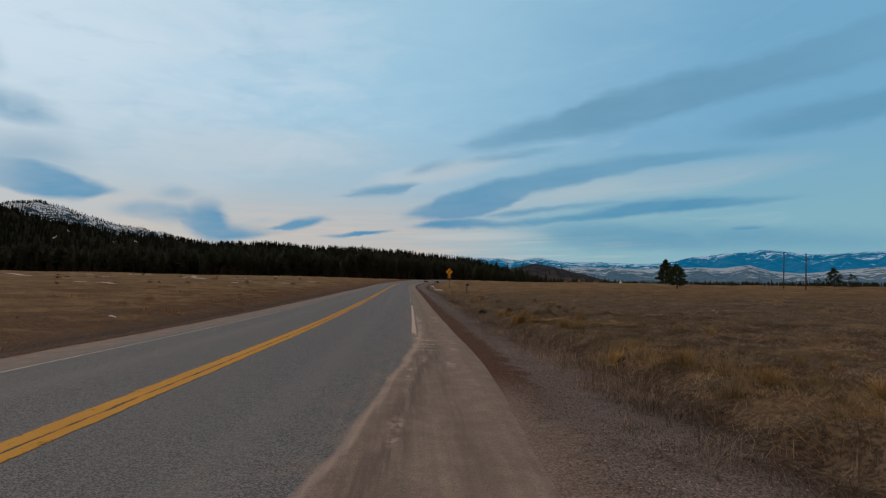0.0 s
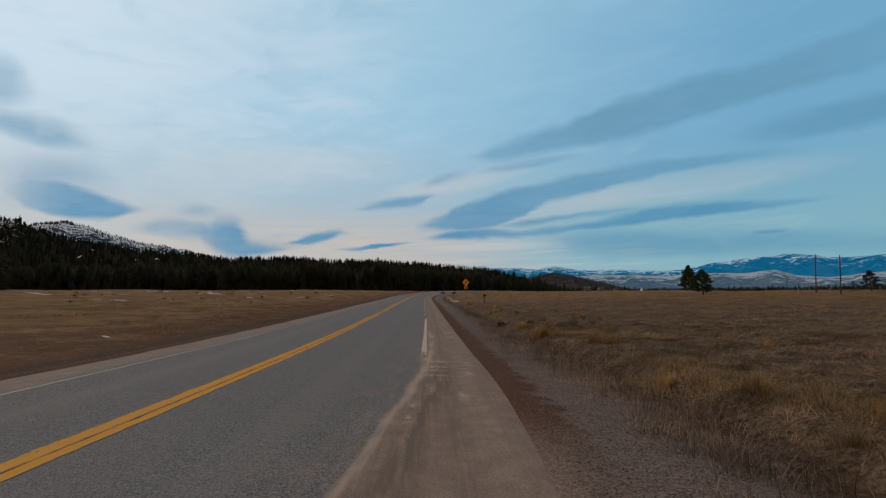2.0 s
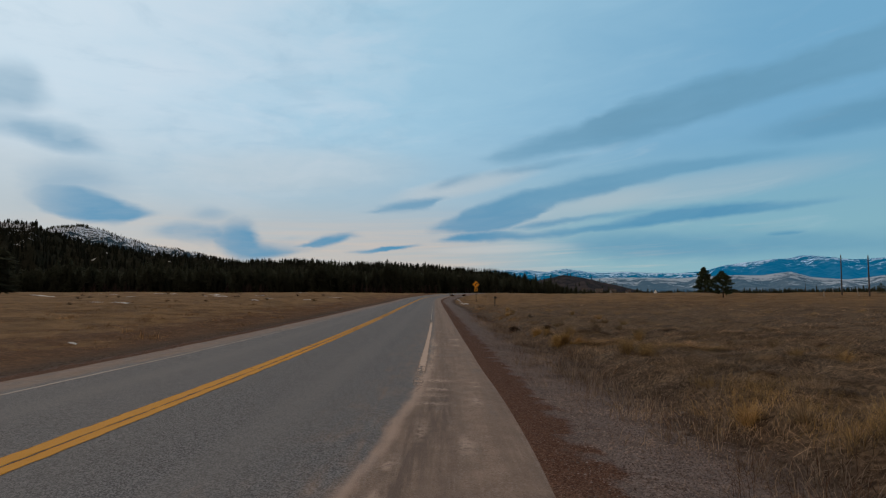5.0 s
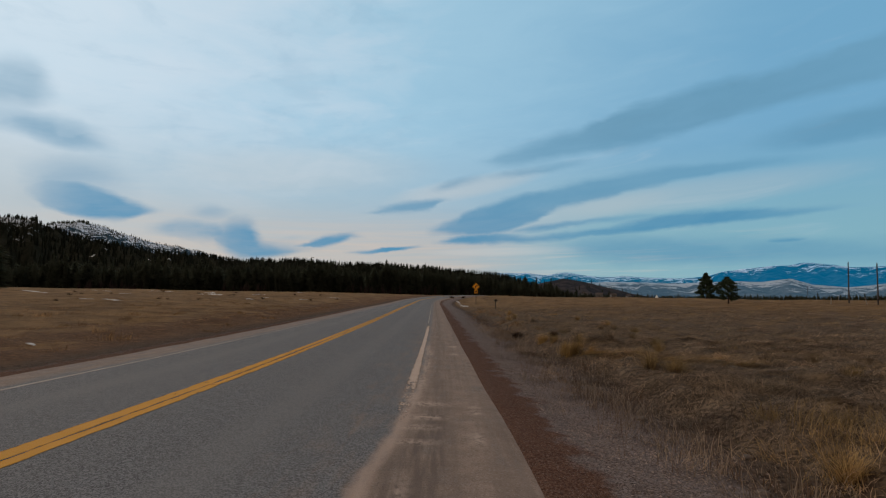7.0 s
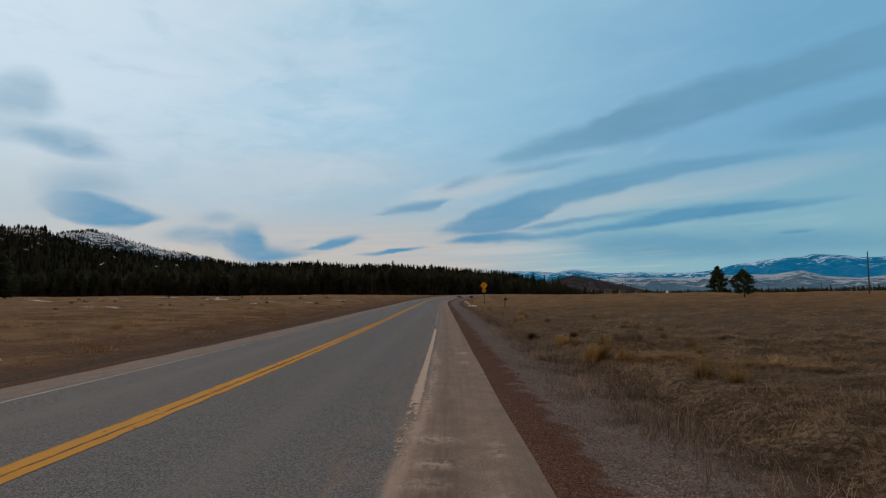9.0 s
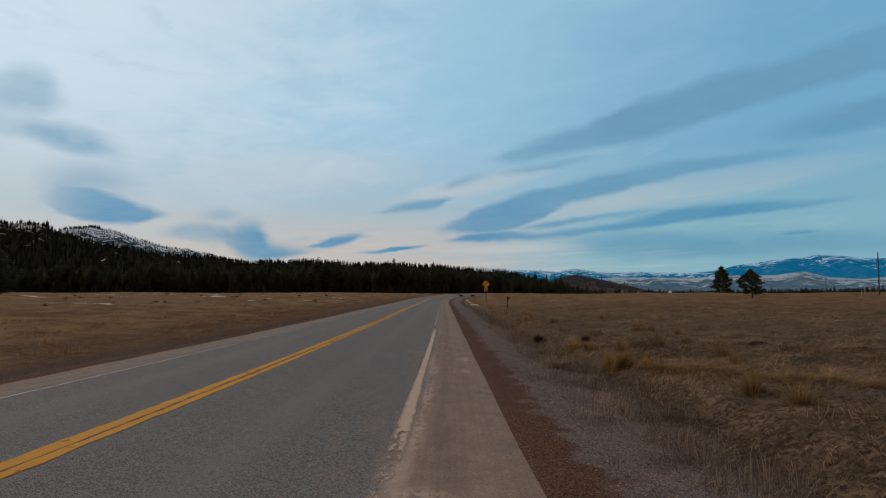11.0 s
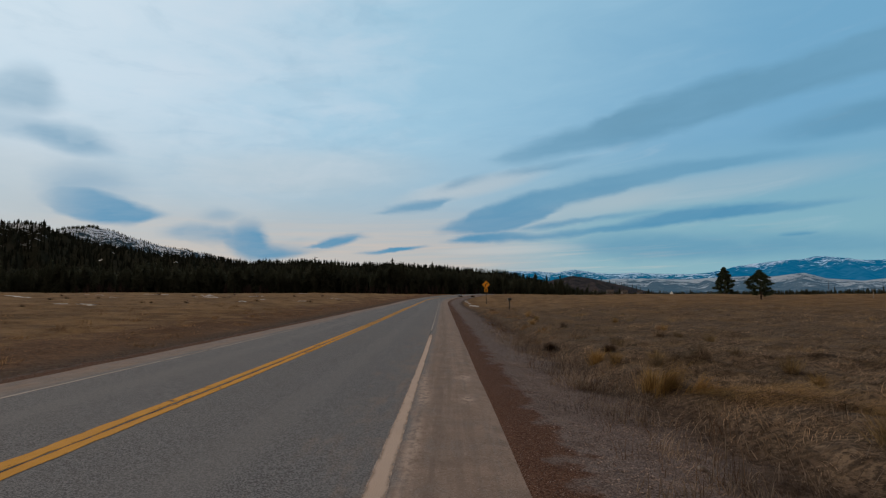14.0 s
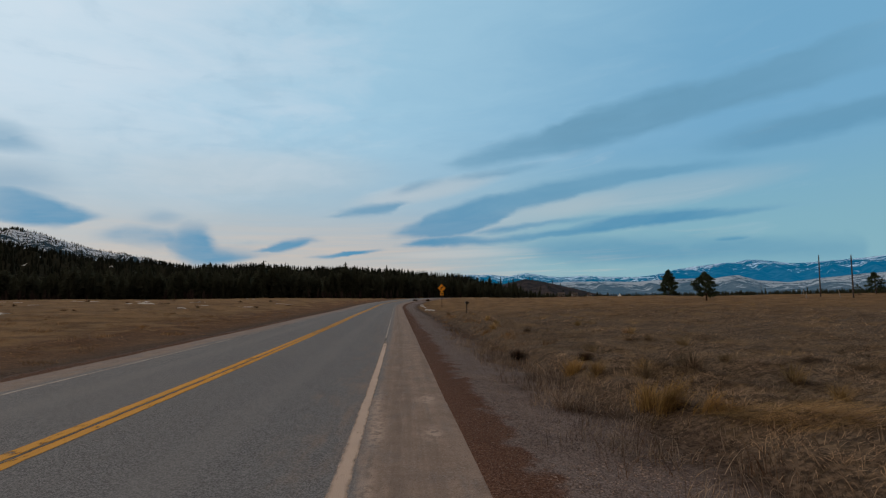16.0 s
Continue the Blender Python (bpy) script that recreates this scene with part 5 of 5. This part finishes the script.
# ---------------------------------------------------------------- grass and stones
def stalk_mesh(name, P, H, W, lean, azim, mat, curl=1.2, segs=4):
    """Thin stalks that arch over in several joints, one island each."""
    n = len(P)
    rng = np.random.RandomState(n + 1)
    twist = rng.normal(0, 0.35, n)
    k = np.arange(segs)[None, :] / (segs - 1)
    ang = np.clip(lean[:, None] + curl * rng.uniform(0.3, 1.2, n)[:, None] * k ** 1.3, 0.0, 2.0)
    head = azim[:, None] + twist[:, None] * k
    d = np.stack([np.sin(ang) * np.cos(head), np.sin(ang) * np.sin(head), np.cos(ang)], -1) * (H / segs)[:, None, None]
    joints = P[:, None, :] + np.concatenate([np.zeros((n, 1, 3)), np.cumsum(d, 1)], 1)
    az2 = azim + rng.uniform(-0.8, 0.8, n)
    side = np.stack([-np.sin(az2), np.cos(az2), np.zeros(n)], -1) * (W / 2)[:, None]
    taper = 1 - 0.6 * np.arange(segs) / segs
    lo = joints[:, :-1] - side[:, None] * taper[None, :, None]
    hi = joints[:, :-1] + side[:, None] * taper[None, :, None]
    v = np.concatenate([np.stack([lo, hi], 2).reshape(n, -1, 3), joints[:, -1:]], 1)
    m = 2 * segs + 1
    b = np.arange(n)[:, None] * m
    quads = [b + np.array([[2 * i, 2 * i + 1, 2 * i + 3, 2 * i + 2]]) for i in range(segs - 1)]
    tris = b + np.array([[m - 3, m - 2, m - 1]])
    return mesh_of(name, v.reshape(-1, 3), quads + [tris], mat)


def blade_mesh(name, P, H, W, lean, azim, mat, curl=0.5):
    """Bent tapering blades, one island each: P (n, 3) roots, heights, widths, lean 0..1 and its direction."""
    n = len(P)
    az2 = azim + np.random.RandomState(n).uniform(-0.5, 0.5, n)
    side = np.stack([-np.sin(az2), np.cos(az2), np.zeros(n)], -1) * (W / 2)[:, None]
    out = np.stack([np.cos(azim), np.sin(azim), np.zeros(n)], -1)
    up = np.array([0, 0, 1.0])
    ang0, ang1 = lean * 1.2, np.clip(lean * 1.2 + curl * (0.3 + lean), 0, 1.75)
    d0 = out * np.sin(ang0)[:, None] + up * np.cos(ang0)[:, None]
    d1 = out * np.sin(ang1)[:, None] + up * np.cos(ang1)[:, None]
    mid = P + d0 * (H * 0.5)[:, None]
    tip = mid + d1 * (H * 0.5)[:, None]
    v = np.stack([P - side, P + side, mid - side * 0.75, mid + side * 0.75, tip], 1).reshape(-1, 3)
    b = np.arange(n)[:, None] * 5
    quads = b + np.array([[0, 1, 3, 2]])
    tris = b + np.array([[2, 3, 4]])
    return mesh_of(name, v, [quads, tris], mat)


def lying_mesh(name, P, H, W, lean, azim, mat):
    """Long strands that lie along the ground."""
    return stalk_mesh(name, P + np.array((0, 0, 0.02)), H, W, lean, azim, mat, 0.4)


def scatter(n, x0, x1, y0, y1, seed, keep):
    """Random roots on the ground; keep(x, y, off, rng) gives the chance at a place."""
    rng = np.random.RandomState(seed)
    x, y = rng.uniform(x0, x1, n), rng.uniform(y0, y1, n)
    u, off, _ = road_shape(x, y)
    ok = rng.rand(n) < keep(x, y, off)
    x, y = x[ok], y[ok]
    return np.stack([x, y, ground_z(x, y) - 0.01], -1), off[ok], rng


def thin(lo, hi, seed, size):
    """Patchy growth."""
    return lambda x, y, off: smooth(ripple(x, y, size, seed), lo, hi)


def tufted_grass(name, tufts, each, area, seed, keep, radius, high, wide, lean, mat, label, flow=0.3, loose=0.5, swirl=3.0, shape=None):
    """Grass in small mats: each has its own lie, with bare gaps between."""
    C, off, rng = scatter(tufts, *area, seed, keep)
    n = len(C)
    size = rng.uniform(0.6, 1.4, n)
    k = rng.poisson(each * size) + 4
    i = np.repeat(np.arange(n), k)
    m = len(i)
    a = flow + loose * 2 * ripple(C[:, 0], C[:, 1], swirl, seed + 5) + rng.normal(0, loose, n)
    x = C[i, 0] + rng.normal(0, 1, m) * radius * size[i]
    y = C[i, 1] + rng.normal(0, 1, m) * radius * size[i]
    tall = rng.uniform(0.7, 1.3, n)[i]
    me = (shape or blade_mesh)(name, np.stack([x, y, ground_z(x, y) - 0.01], -1), rng.uniform(*high, m) * tall, rng.uniform(*wide, m), np.clip(rng.normal(lean[0], lean[2], n)[i] + rng.normal(0, lean[1], m), 0.02, 1.28), a[i] + rng.normal(0, 0.35, m), mat)
    return tagged(new(name, me), label, "grass", kind="stuff")


m1, m2, m3 = thin(-0.7, 0.8, 201, 1.8), thin(-0.4, 1.0, 202, 4.5), thin(0.1, 1.4, 203, 2.2)
far_side = thin(-0.6, 0.9, 204, 7.0)
bank = lambda x, y, off: smooth(off, 2.6, 3.8)
tufted_grass("matted_grass", 4000, 44, (3.6, 14.0, 2.0, 26.0), 301, lambda x, y, off: bank(x, y, off) * (0.6 + 0.4 * m1(x, y, off)), 0.13, (0.14, 0.42), (0.004, 0.0085), (1.14, 0.16, 0.12), STRAW, "matted dry grass pressed flat by old snow", -0.2, 1.0, 1.5)
tufted_grass("matted_grass", 3500, 28, (4.0, 34.0, 20.0, 62.0), 302, lambda x, y, off: bank(x, y, off) * (0.2 + 0.8 * m1(x, y, off)), 0.2, (0.12, 0.38), (0.008, 0.016), (1.12, 0.16, 0.12), STRAW, "matted dry grass pressed flat by old snow", -0.2, 0.8, 2.0)
tufted_grass("field_grass", 3200, 32, (14.0, 60.0, 6.0, 90.0), 303, lambda x, y, off: 0.1 + 0.9 * m2(x, y, off), 0.4, (0.08, 0.24), (0.010, 0.022), (1.08, 0.2, 0.12), WEST_STRAW, "dry tawny grass over the open field")
tufted_grass("golden_grass", 420, 60, (4.2, 40.0, 15.0, 70.0), 311, lambda x, y, off: bank(x, y, off) * m3(x, y, off), 0.16, (0.12, 0.32), (0.005, 0.01), (0.8, 0.25, 0.2), GOLD, "golden tufts scattered through the matted field")
tufted_grass("standing_grass", 1500, 44, (3.4, 13.0, 2.0, 15.0), 304, lambda x, y, off: np.exp(-((off - 3.9 + 0.05 * (y - 8)) / 0.7) ** 2) * (0.35 + 0.65 * m1(x, y, off)), 0.12, (0.12, 0.4), (0.003, 0.006), (0.5, 0.3, 0.2), GOLD, "standing golden dry grass along the ditch bank", 0.3, 1.6, 3.0, stalk_mesh)
tufted_grass("bank_grass", 1300, 26, (3.2, 9.0, 8.0, 42.0), 305, lambda x, y, off: np.exp(-((off - 3.3) / 0.9) ** 2) * (0.25 + 0.75 * m1(x, y, off)), 0.13, (0.08, 0.26), (0.004, 0.009), (0.85, 0.3, 0.25), STRAW, "dry tawny grass along the ditch bank", 0.3, 1.0)
tufted_grass("bank_grass", 800, 22, (3.4, 7.0, 9.0, 17.5), 334, lambda x, y, off: smooth(off, 2.5, 3.1) * smooth(off, 5.6, 4.0) * (0.35 + 0.65 * m1(x, y, off)), 0.13, (0.08, 0.26), (0.0035, 0.007), (0.98, 0.3, 0.2), STRAW, "dry tawny grass along the ditch bank", 0.3, 1.2)
tufted_grass("russet_weeds", 150, 30, (3.0, 8.0, 30.0, 56.0), 313, lambda x, y, off: np.exp(-((off - 3.2) / 1.2) ** 2) * (0.3 + 0.7 * m1(x, y, off)), 0.16, (0.12, 0.34), (0.012, 0.02), (0.5, 0.2, 0.15), WEST_STRAW, "tawny russet weeds standing by the verge", 0.0, 1.5)
tufted_grass("grass_litter", 2000, 16, (2.6, 8.5, 2.0, 30.0), 312, lambda x, y, off: smooth(off, 1.3, 2.2) * smooth(off, 7.0, 5.0), 0.2, (0.04, 0.16), (0.003, 0.007), (1.2, 0.1, 0.05), STRAW, "short broken straw lying on the soil", 0.0, 2.0)
tufted_grass("bank_weeds", 1600, 17, (2.0, 5.6, 2.0, 36.0), 306, lambda x, y, off: np.exp(-((off - 2.2) / 0.8) ** 2) * (0.25 + 0.75 * m1(x, y, off)), 0.12, (0.07, 0.3), (0.005, 0.010), (0.6, 0.3, 0.15), GREY_STEM, "grey brittle weeds along the ditch", 0.0, 1.5)
tufted_grass("verge_weeds", 800, 11, (1.6, 4.0, 2.0, 60.0), 307, lambda x, y, off: smooth(off, 0.7, 1.8) * (0.15 + 0.85 * m3(x, y, off)), 0.1, (0.05, 0.2), (0.005, 0.009), (0.7, 0.3, 0.15), GREY_STEM, "sparse grey weeds growing through the gravel", 0.0, 1.5)
tufted_grass("tawny_grass", 4800, 25, (-46.0, -9.0, 8.0, 62.0), 308, lambda x, y, off: smooth(off, 1.4, 3.4) * (0.25 + 0.75 * far_side(x, y, off)), 0.24, (0.07, 0.22), (0.008, 0.018), (1.08, 0.2, 0.12), WEST_STRAW, "tawny dry grass across the far side of the road")
tufted_grass("tawny_grass", 2200, 26, (-130.0, -10.0, 55.0, 160.0), 309, lambda x, y, off: smooth(off, 2.5, 6.0) * (0.3 + 0.7 * far_side(x, y, off)), 0.7, (0.08, 0.22), (0.02, 0.04), (1.05, 0.18, 0.12), WEST_STRAW, "tawny dry grass reaching to the wood")
tufted_grass("crest_grass", 1500, 26, (4.0, 130.0, 62.0, 190.0), 310, lambda x, y, off: smooth(off, 3.0, 5.0) * (0.3 + 0.7 * m2(x, y, off)), 0.6, (0.1, 0.26), (0.02, 0.04), (0.95, 0.2, 0.15), WEST_STRAW, "dry golden grass towards the crest of the field")

tufted_grass("combed_grass", 2200, 20, (3.8, 15.0, 4.0, 34.0), 330, lambda x, y, off: smooth(off, 3.0, 4.0) * thin(-0.2, 0.9, 205, 2.6)(x, y, off), 0.14, (0.3, 0.75), (0.003, 0.006), (1.26, 0.08, 0.06), PALE_STRAND, "long pale strands of grass combed flat over the mat", -0.15, 0.45, 4.0, lying_mesh)
tufted_grass("combed_grass", 1100, 12, (5.0, 34.0, 30.0, 70.0), 331, lambda x, y, off: smooth(off, 3.0, 4.0) * thin(-0.2, 0.9, 206, 4.0)(x, y, off), 0.3, (0.3, 0.7), (0.007, 0.014), (1.28, 0.08, 0.06), PALE_STRAND, "long pale strands of grass combed flat over the mat", -0.15, 0.4, 5.0, lying_mesh)
tufted_grass("far_bank_tufts", 900, 40, (-30.0, -9.2, 10.0, 75.0), 332, lambda x, y, off: smooth(off, 1.6, 3.0) * thin(0.0, 1.1, 207, 5.0)(x, y, off), 0.22, (0.12, 0.32), (0.009, 0.018), (0.6, 0.25, 0.2), WEST_STRAW, "tawny tufts standing on the far bank of the road", 0.0, 1.5)


golden_mat = lambda x, y, off: np.exp(-((y - 22.0 + 0.85 * (x - 4.4)) / 0.4) ** 2)
tufted_grass("flattened_grass", 260, 60, (4.4, 7.6, 18.8, 22.6), 320, golden_mat, 0.12, (0.35, 0.8), (0.0025, 0.005), (1.28, 0.08, 0.06), GOLD, "long golden grass combed flat beside a tussock", -0.6, 0.3, 3.0, lying_mesh)
brushy = lambda x, y, off: np.exp(-((off - 1.9) / 0.5) ** 2) * (0.12 + 0.88 * m1(x, y, off))
tufted_grass("brushy_weeds", 1500, 13, (2.0, 5.0, 5.0, 34.0), 321, brushy, 0.1, (0.14, 0.46), (0.0045, 0.008), (0.45, 0.4, 0.25), GREY_STEM, "pale curved stalks of dead weeds beside the gravel", 0.0, 2.5, 3.0, stalk_mesh)
tufted_grass("brushy_weeds", 750, 15, (2.0, 5.5, 5.0, 44.0), 322, lambda x, y, off: np.exp(-((off - 2.2) / 0.6) ** 2) * (0.12 + 0.88 * m1(x, y, off)), 0.12, (0.12, 0.38), (0.004, 0.008), (0.5, 0.4, 0.25), RUSSET_STEM, "russet twiggy weeds along the ditch", 0.0, 2.5, 3.0, stalk_mesh)


def tussock(x, y, size, seed, count, mat, lean, label, name="grass_tussock", group="tussocks of golden grass", spreadr=0.16, flow=None):
    rng = np.random.RandomState(seed)
    t = root(name, place(x, y), label, "grass tussock", group)
    if count > 60:
        count = int(count * 1.5)
    a = rng.uniform(0, 6.283, count)
    rad = np.abs(rng.normal(0, spreadr * (0.75 if count > 60 else 1.0) * size / 0.5, count))
    px, py = rad * np.cos(a), rad * np.sin(a)
    pz = ground_z(x + px, y + py) - float(ground_z(x, y)) - 0.01
    A = a + rng.normal(0, 0.7, count) if flow is None else flow + rng.normal(0, 0.5, count)
    L = np.clip(rng.normal(lean + 0.2, 0.38, count) + 0.35 * rad / (spreadr + 0.01) * 0.4, 0.02, 1.2)
    W = rng.uniform(0.002, 0.0045, count) * (1 + y / 22)
    P, H = np.stack([px, py, pz], -1), size * rng.uniform(0.45, 1.1, count)
    if count < 30:
        for i in range(count):
            s = slice(i, i + 1)
            hang("stalk", stalk_mesh("stalk", P[s], H[s], W[s], L[s] * 0.6, A[s] + np.zeros(1), mat, 1.2), t)
    else:
        hang("foliage", stalk_mesh("foliage", P, H * 1.1, W, L * 0.75, A, mat, 1.5 if flow is not None else 0.75), t)
    return t


GOLD_LABEL = "golden tussock of long dry grass beside the ditch"
BENT_LABEL = "large golden tussock bent over to one side"
for i, (x, y, size, cnt, lean, flow) in enumerate(((4.15, 22.75, 0.4, 240, 0.05, None), (4.28, 22.45, 0.55, 330, 0.2, -0.75), (4.6, 21.95, 0.42, 200, 0.55, -0.6), (4.15, 25.9, 0.38, 300, 0.3, None), (5.2, 24.9, 0.3, 200, 0.3, None), (5.0, 18.9, 0.36, 320, 0.3, None), (5.15, 18.1, 0.4, 340, 0.35, None), (4.35, 25.1, 0.3, 200, 0.3, None), (4.8, 11.4, 0.36, 420, 0.35, None), (5.5, 10.2, 0.34, 300, 0.5, None), (4.2, 13.0, 0.32, 300, 0.4, None), (6.0, 8.9, 0.34, 300, 0.5, None))):
    tussock(x, y, size, 400 + i, cnt, TUSSOCK_GOLD if i < 4 else GOLD, lean, BENT_LABEL if flow is not None else GOLD_LABEL, flow=flow)
rng = np.random.RandomState(77)
for i in range(34):
    x, y = rng.uniform(4.3, 9.5), rng.uniform(7, 48)
    tussock(x, y, rng.uniform(0.22, 0.42), 450 + i, 150, (GOLD, PALE_STRAND, STRAW)[i % 3], 0.4, "small tussock of dry grass in the field")
# the dark rusty clump of weeds at the ditch, and its neighbour
for x, y, s, k in ((3.8, 29.6, 0.32, 900), (4.7, 26.6, 0.24, 420)):
    tussock(x, y, s, int(y), k, RUST, 0.55, "dark rusty clump of dead weeds at the ditch", "weed_clump", "dark weed clumps", 0.13)
# dark clods and weeds beside the snow in the far field
rng = np.random.RandomState(93)
for i in range(22):
    x, y = rng.uniform(-66, -20), rng.uniform(58, 118)
    tussock(x, y, rng.uniform(0.35, 0.6), 560 + i, 70, RUST, 0.6, "small dark clump of weeds in the far field", "weed_clump", "dark weed clumps", 0.3)
# bare stalks on the verge
rng = np.random.RandomState(88)
for i in range(30):
    y = 8.5 + 0.62 * i + rng.uniform(-0.3, 0.3)
    x = 2.75 + rng.normal(0, 0.35)
    tussock(x, y, rng.uniform(0.28, 0.55), 500 + i, 9, GREY_STEM, 0.3, "few bare grey stalks standing on the verge", "dry_stalk", "bare stalks on the verge", 0.12)


def pebbles(name, n, area, seed, keep, size, mat, label):
    """Small angular stones, half sunk, one island each."""
    P, off, rng = scatter(n, *area, seed, keep)
    k = len(P)
    octa = np.array([(1, 0, 0), (0, 1, 0), (-1, 0, 0), (0, -1, 0), (0, 0, 1), (0.3, 0.2, -1)], float)
    s = rng.uniform(*size, k) * rng.choice((0.7, 1, 1, 1.5), k)
    jit = 1 + rng.uniform(-0.35, 0.35, (k, 6, 1))
    a = rng.uniform(0, 6.283, k)
    o = octa[None] * jit * np.array([1.0, 0.8, 0.6])
    c, sn = np.cos(a)[:, None], np.sin(a)[:, None]
    v = np.stack([o[..., 0] * c - o[..., 1] * sn, o[..., 0] * sn + o[..., 1] * c, o[..., 2]], -1) * s[:, None, None] + P[:, None, :] + np.array((0, 0, 0.012))
    f = np.array([(0, 1, 4), (1, 2, 4), (2, 3, 4), (3, 0, 4)])
    me = mesh_of(name, v.reshape(-1, 3), [(np.arange(k)[:, None, None] * 6 + f[None]).reshape(-1, 3)], mat)
    return tagged(new(name, me), label, "gravel", kind="stuff")


pebbles("gravel", 68000, (0.8, 4.2, 3.5, 26.0), 601, lambda x, y, off: np.maximum(smooth(off, 0.35, 0.8), 0.6 * smooth(y, 13, 9) * smooth(off, 0.0, 0.4)) * smooth(off, 2.7, 1.8), (0.004, 0.0115), STONES, "grey angular gravel along the verge")
pebbles("red_gravel", 13000, (0.8, 2.4, 2.0, 30.0), 602, lambda x, y, off: smooth(off, 0.0, 0.1) * smooth(off, 0.65, 0.35) * smooth(y, 7.5, 10.5), (0.003, 0.008), RED_STONES, "reddish gravel beside the edge of the asphalt")
pebbles("gravel", 9000, (-10.5, -7.4, 8.0, 40.0), 603, lambda x, y, off: smooth(off, 0.05, 0.3) * smooth(off, 1.6, 0.5), (0.008, 0.018), RED_STONES, "reddish gravel on the far verge")

# stones lying in the ditch and the grass
for i, (x, y, s, mat) in enumerate(((3.55, 9.4, 0.14, ROCK), (3.85, 13.9, 0.10, ROCK), (4.2, 10.9, 0.13, ROCK), (3.3, 15.4, 0.13, ROCK), (3.2, 7.6, 0.12, ROCK), (3.05, 18.9, 0.09, ROCK), (3.4, 18.2, 0.12, ROCK), (3.35, 12.9, 0.1, ROCK))):
    ob = part("stone", stone_bmesh(s * 0.7, i + 1, 0.45), mat, None, smooth_shade=True)
    ob.matrix_world = place(x, y, 0.01, i * 47)
    tagged(ob, "flat brown field stone half sunk in the ditch", "stone", "stones in the ditch")

# snow: streaks in the far field, lumps in the ditch by the sign
SNOW_SPOTS = [(-38.5, 64.5, 3.2, 1.1), (-42.0, 66.0, 2.0, 0.6), (-66, 87, 4.5, 1.1), (-66.5, 92, 3, 1.0), (-42.5, 98, 4.0, 1.6), (-28.3, 80, 2.6, 1.0), (-12.7, 24.0, 0.35, 0.25), (-64.5, 104, 4, 1.2), (-38, 138, 3, 1.5), (-31.5, 92.5, 3, 1.2), (-46, 104, 4, 1.3), (-63, 116, 5, 1.2), (-36.5, 62.5, 1.6, 0.5), (-57, 94, 3.5, 0.9), (-50, 112, 4, 1.0), (-36, 104, 2.6, 0.9), (-24, 92, 2.2, 0.8), (-22, 108, 3.0, 1.0), (-72, 108, 4, 1.0)]
for i, (x, y, sx, sy) in enumerate(SNOW_SPOTS):
    snow_patch(x, y, sx * 0.5, sy * 0.26, 700 + i, 0.03)
for i, (x, y, sx) in enumerate(((3.72, 104.0, 0.3), (3.8, 99.5, 0.22), (3.95, 93.0, 0.28), (3.6, 81.0, 0.2), (3.75, 75.5, 0.26), (4.0, 72.5, 0.16))):
    snow_patch(x, y, sx, sx * 1.3, 720 + i, 0.12)

snow_patch(104.5, 208.0, 4.6, 2.6, 740, 0.4)
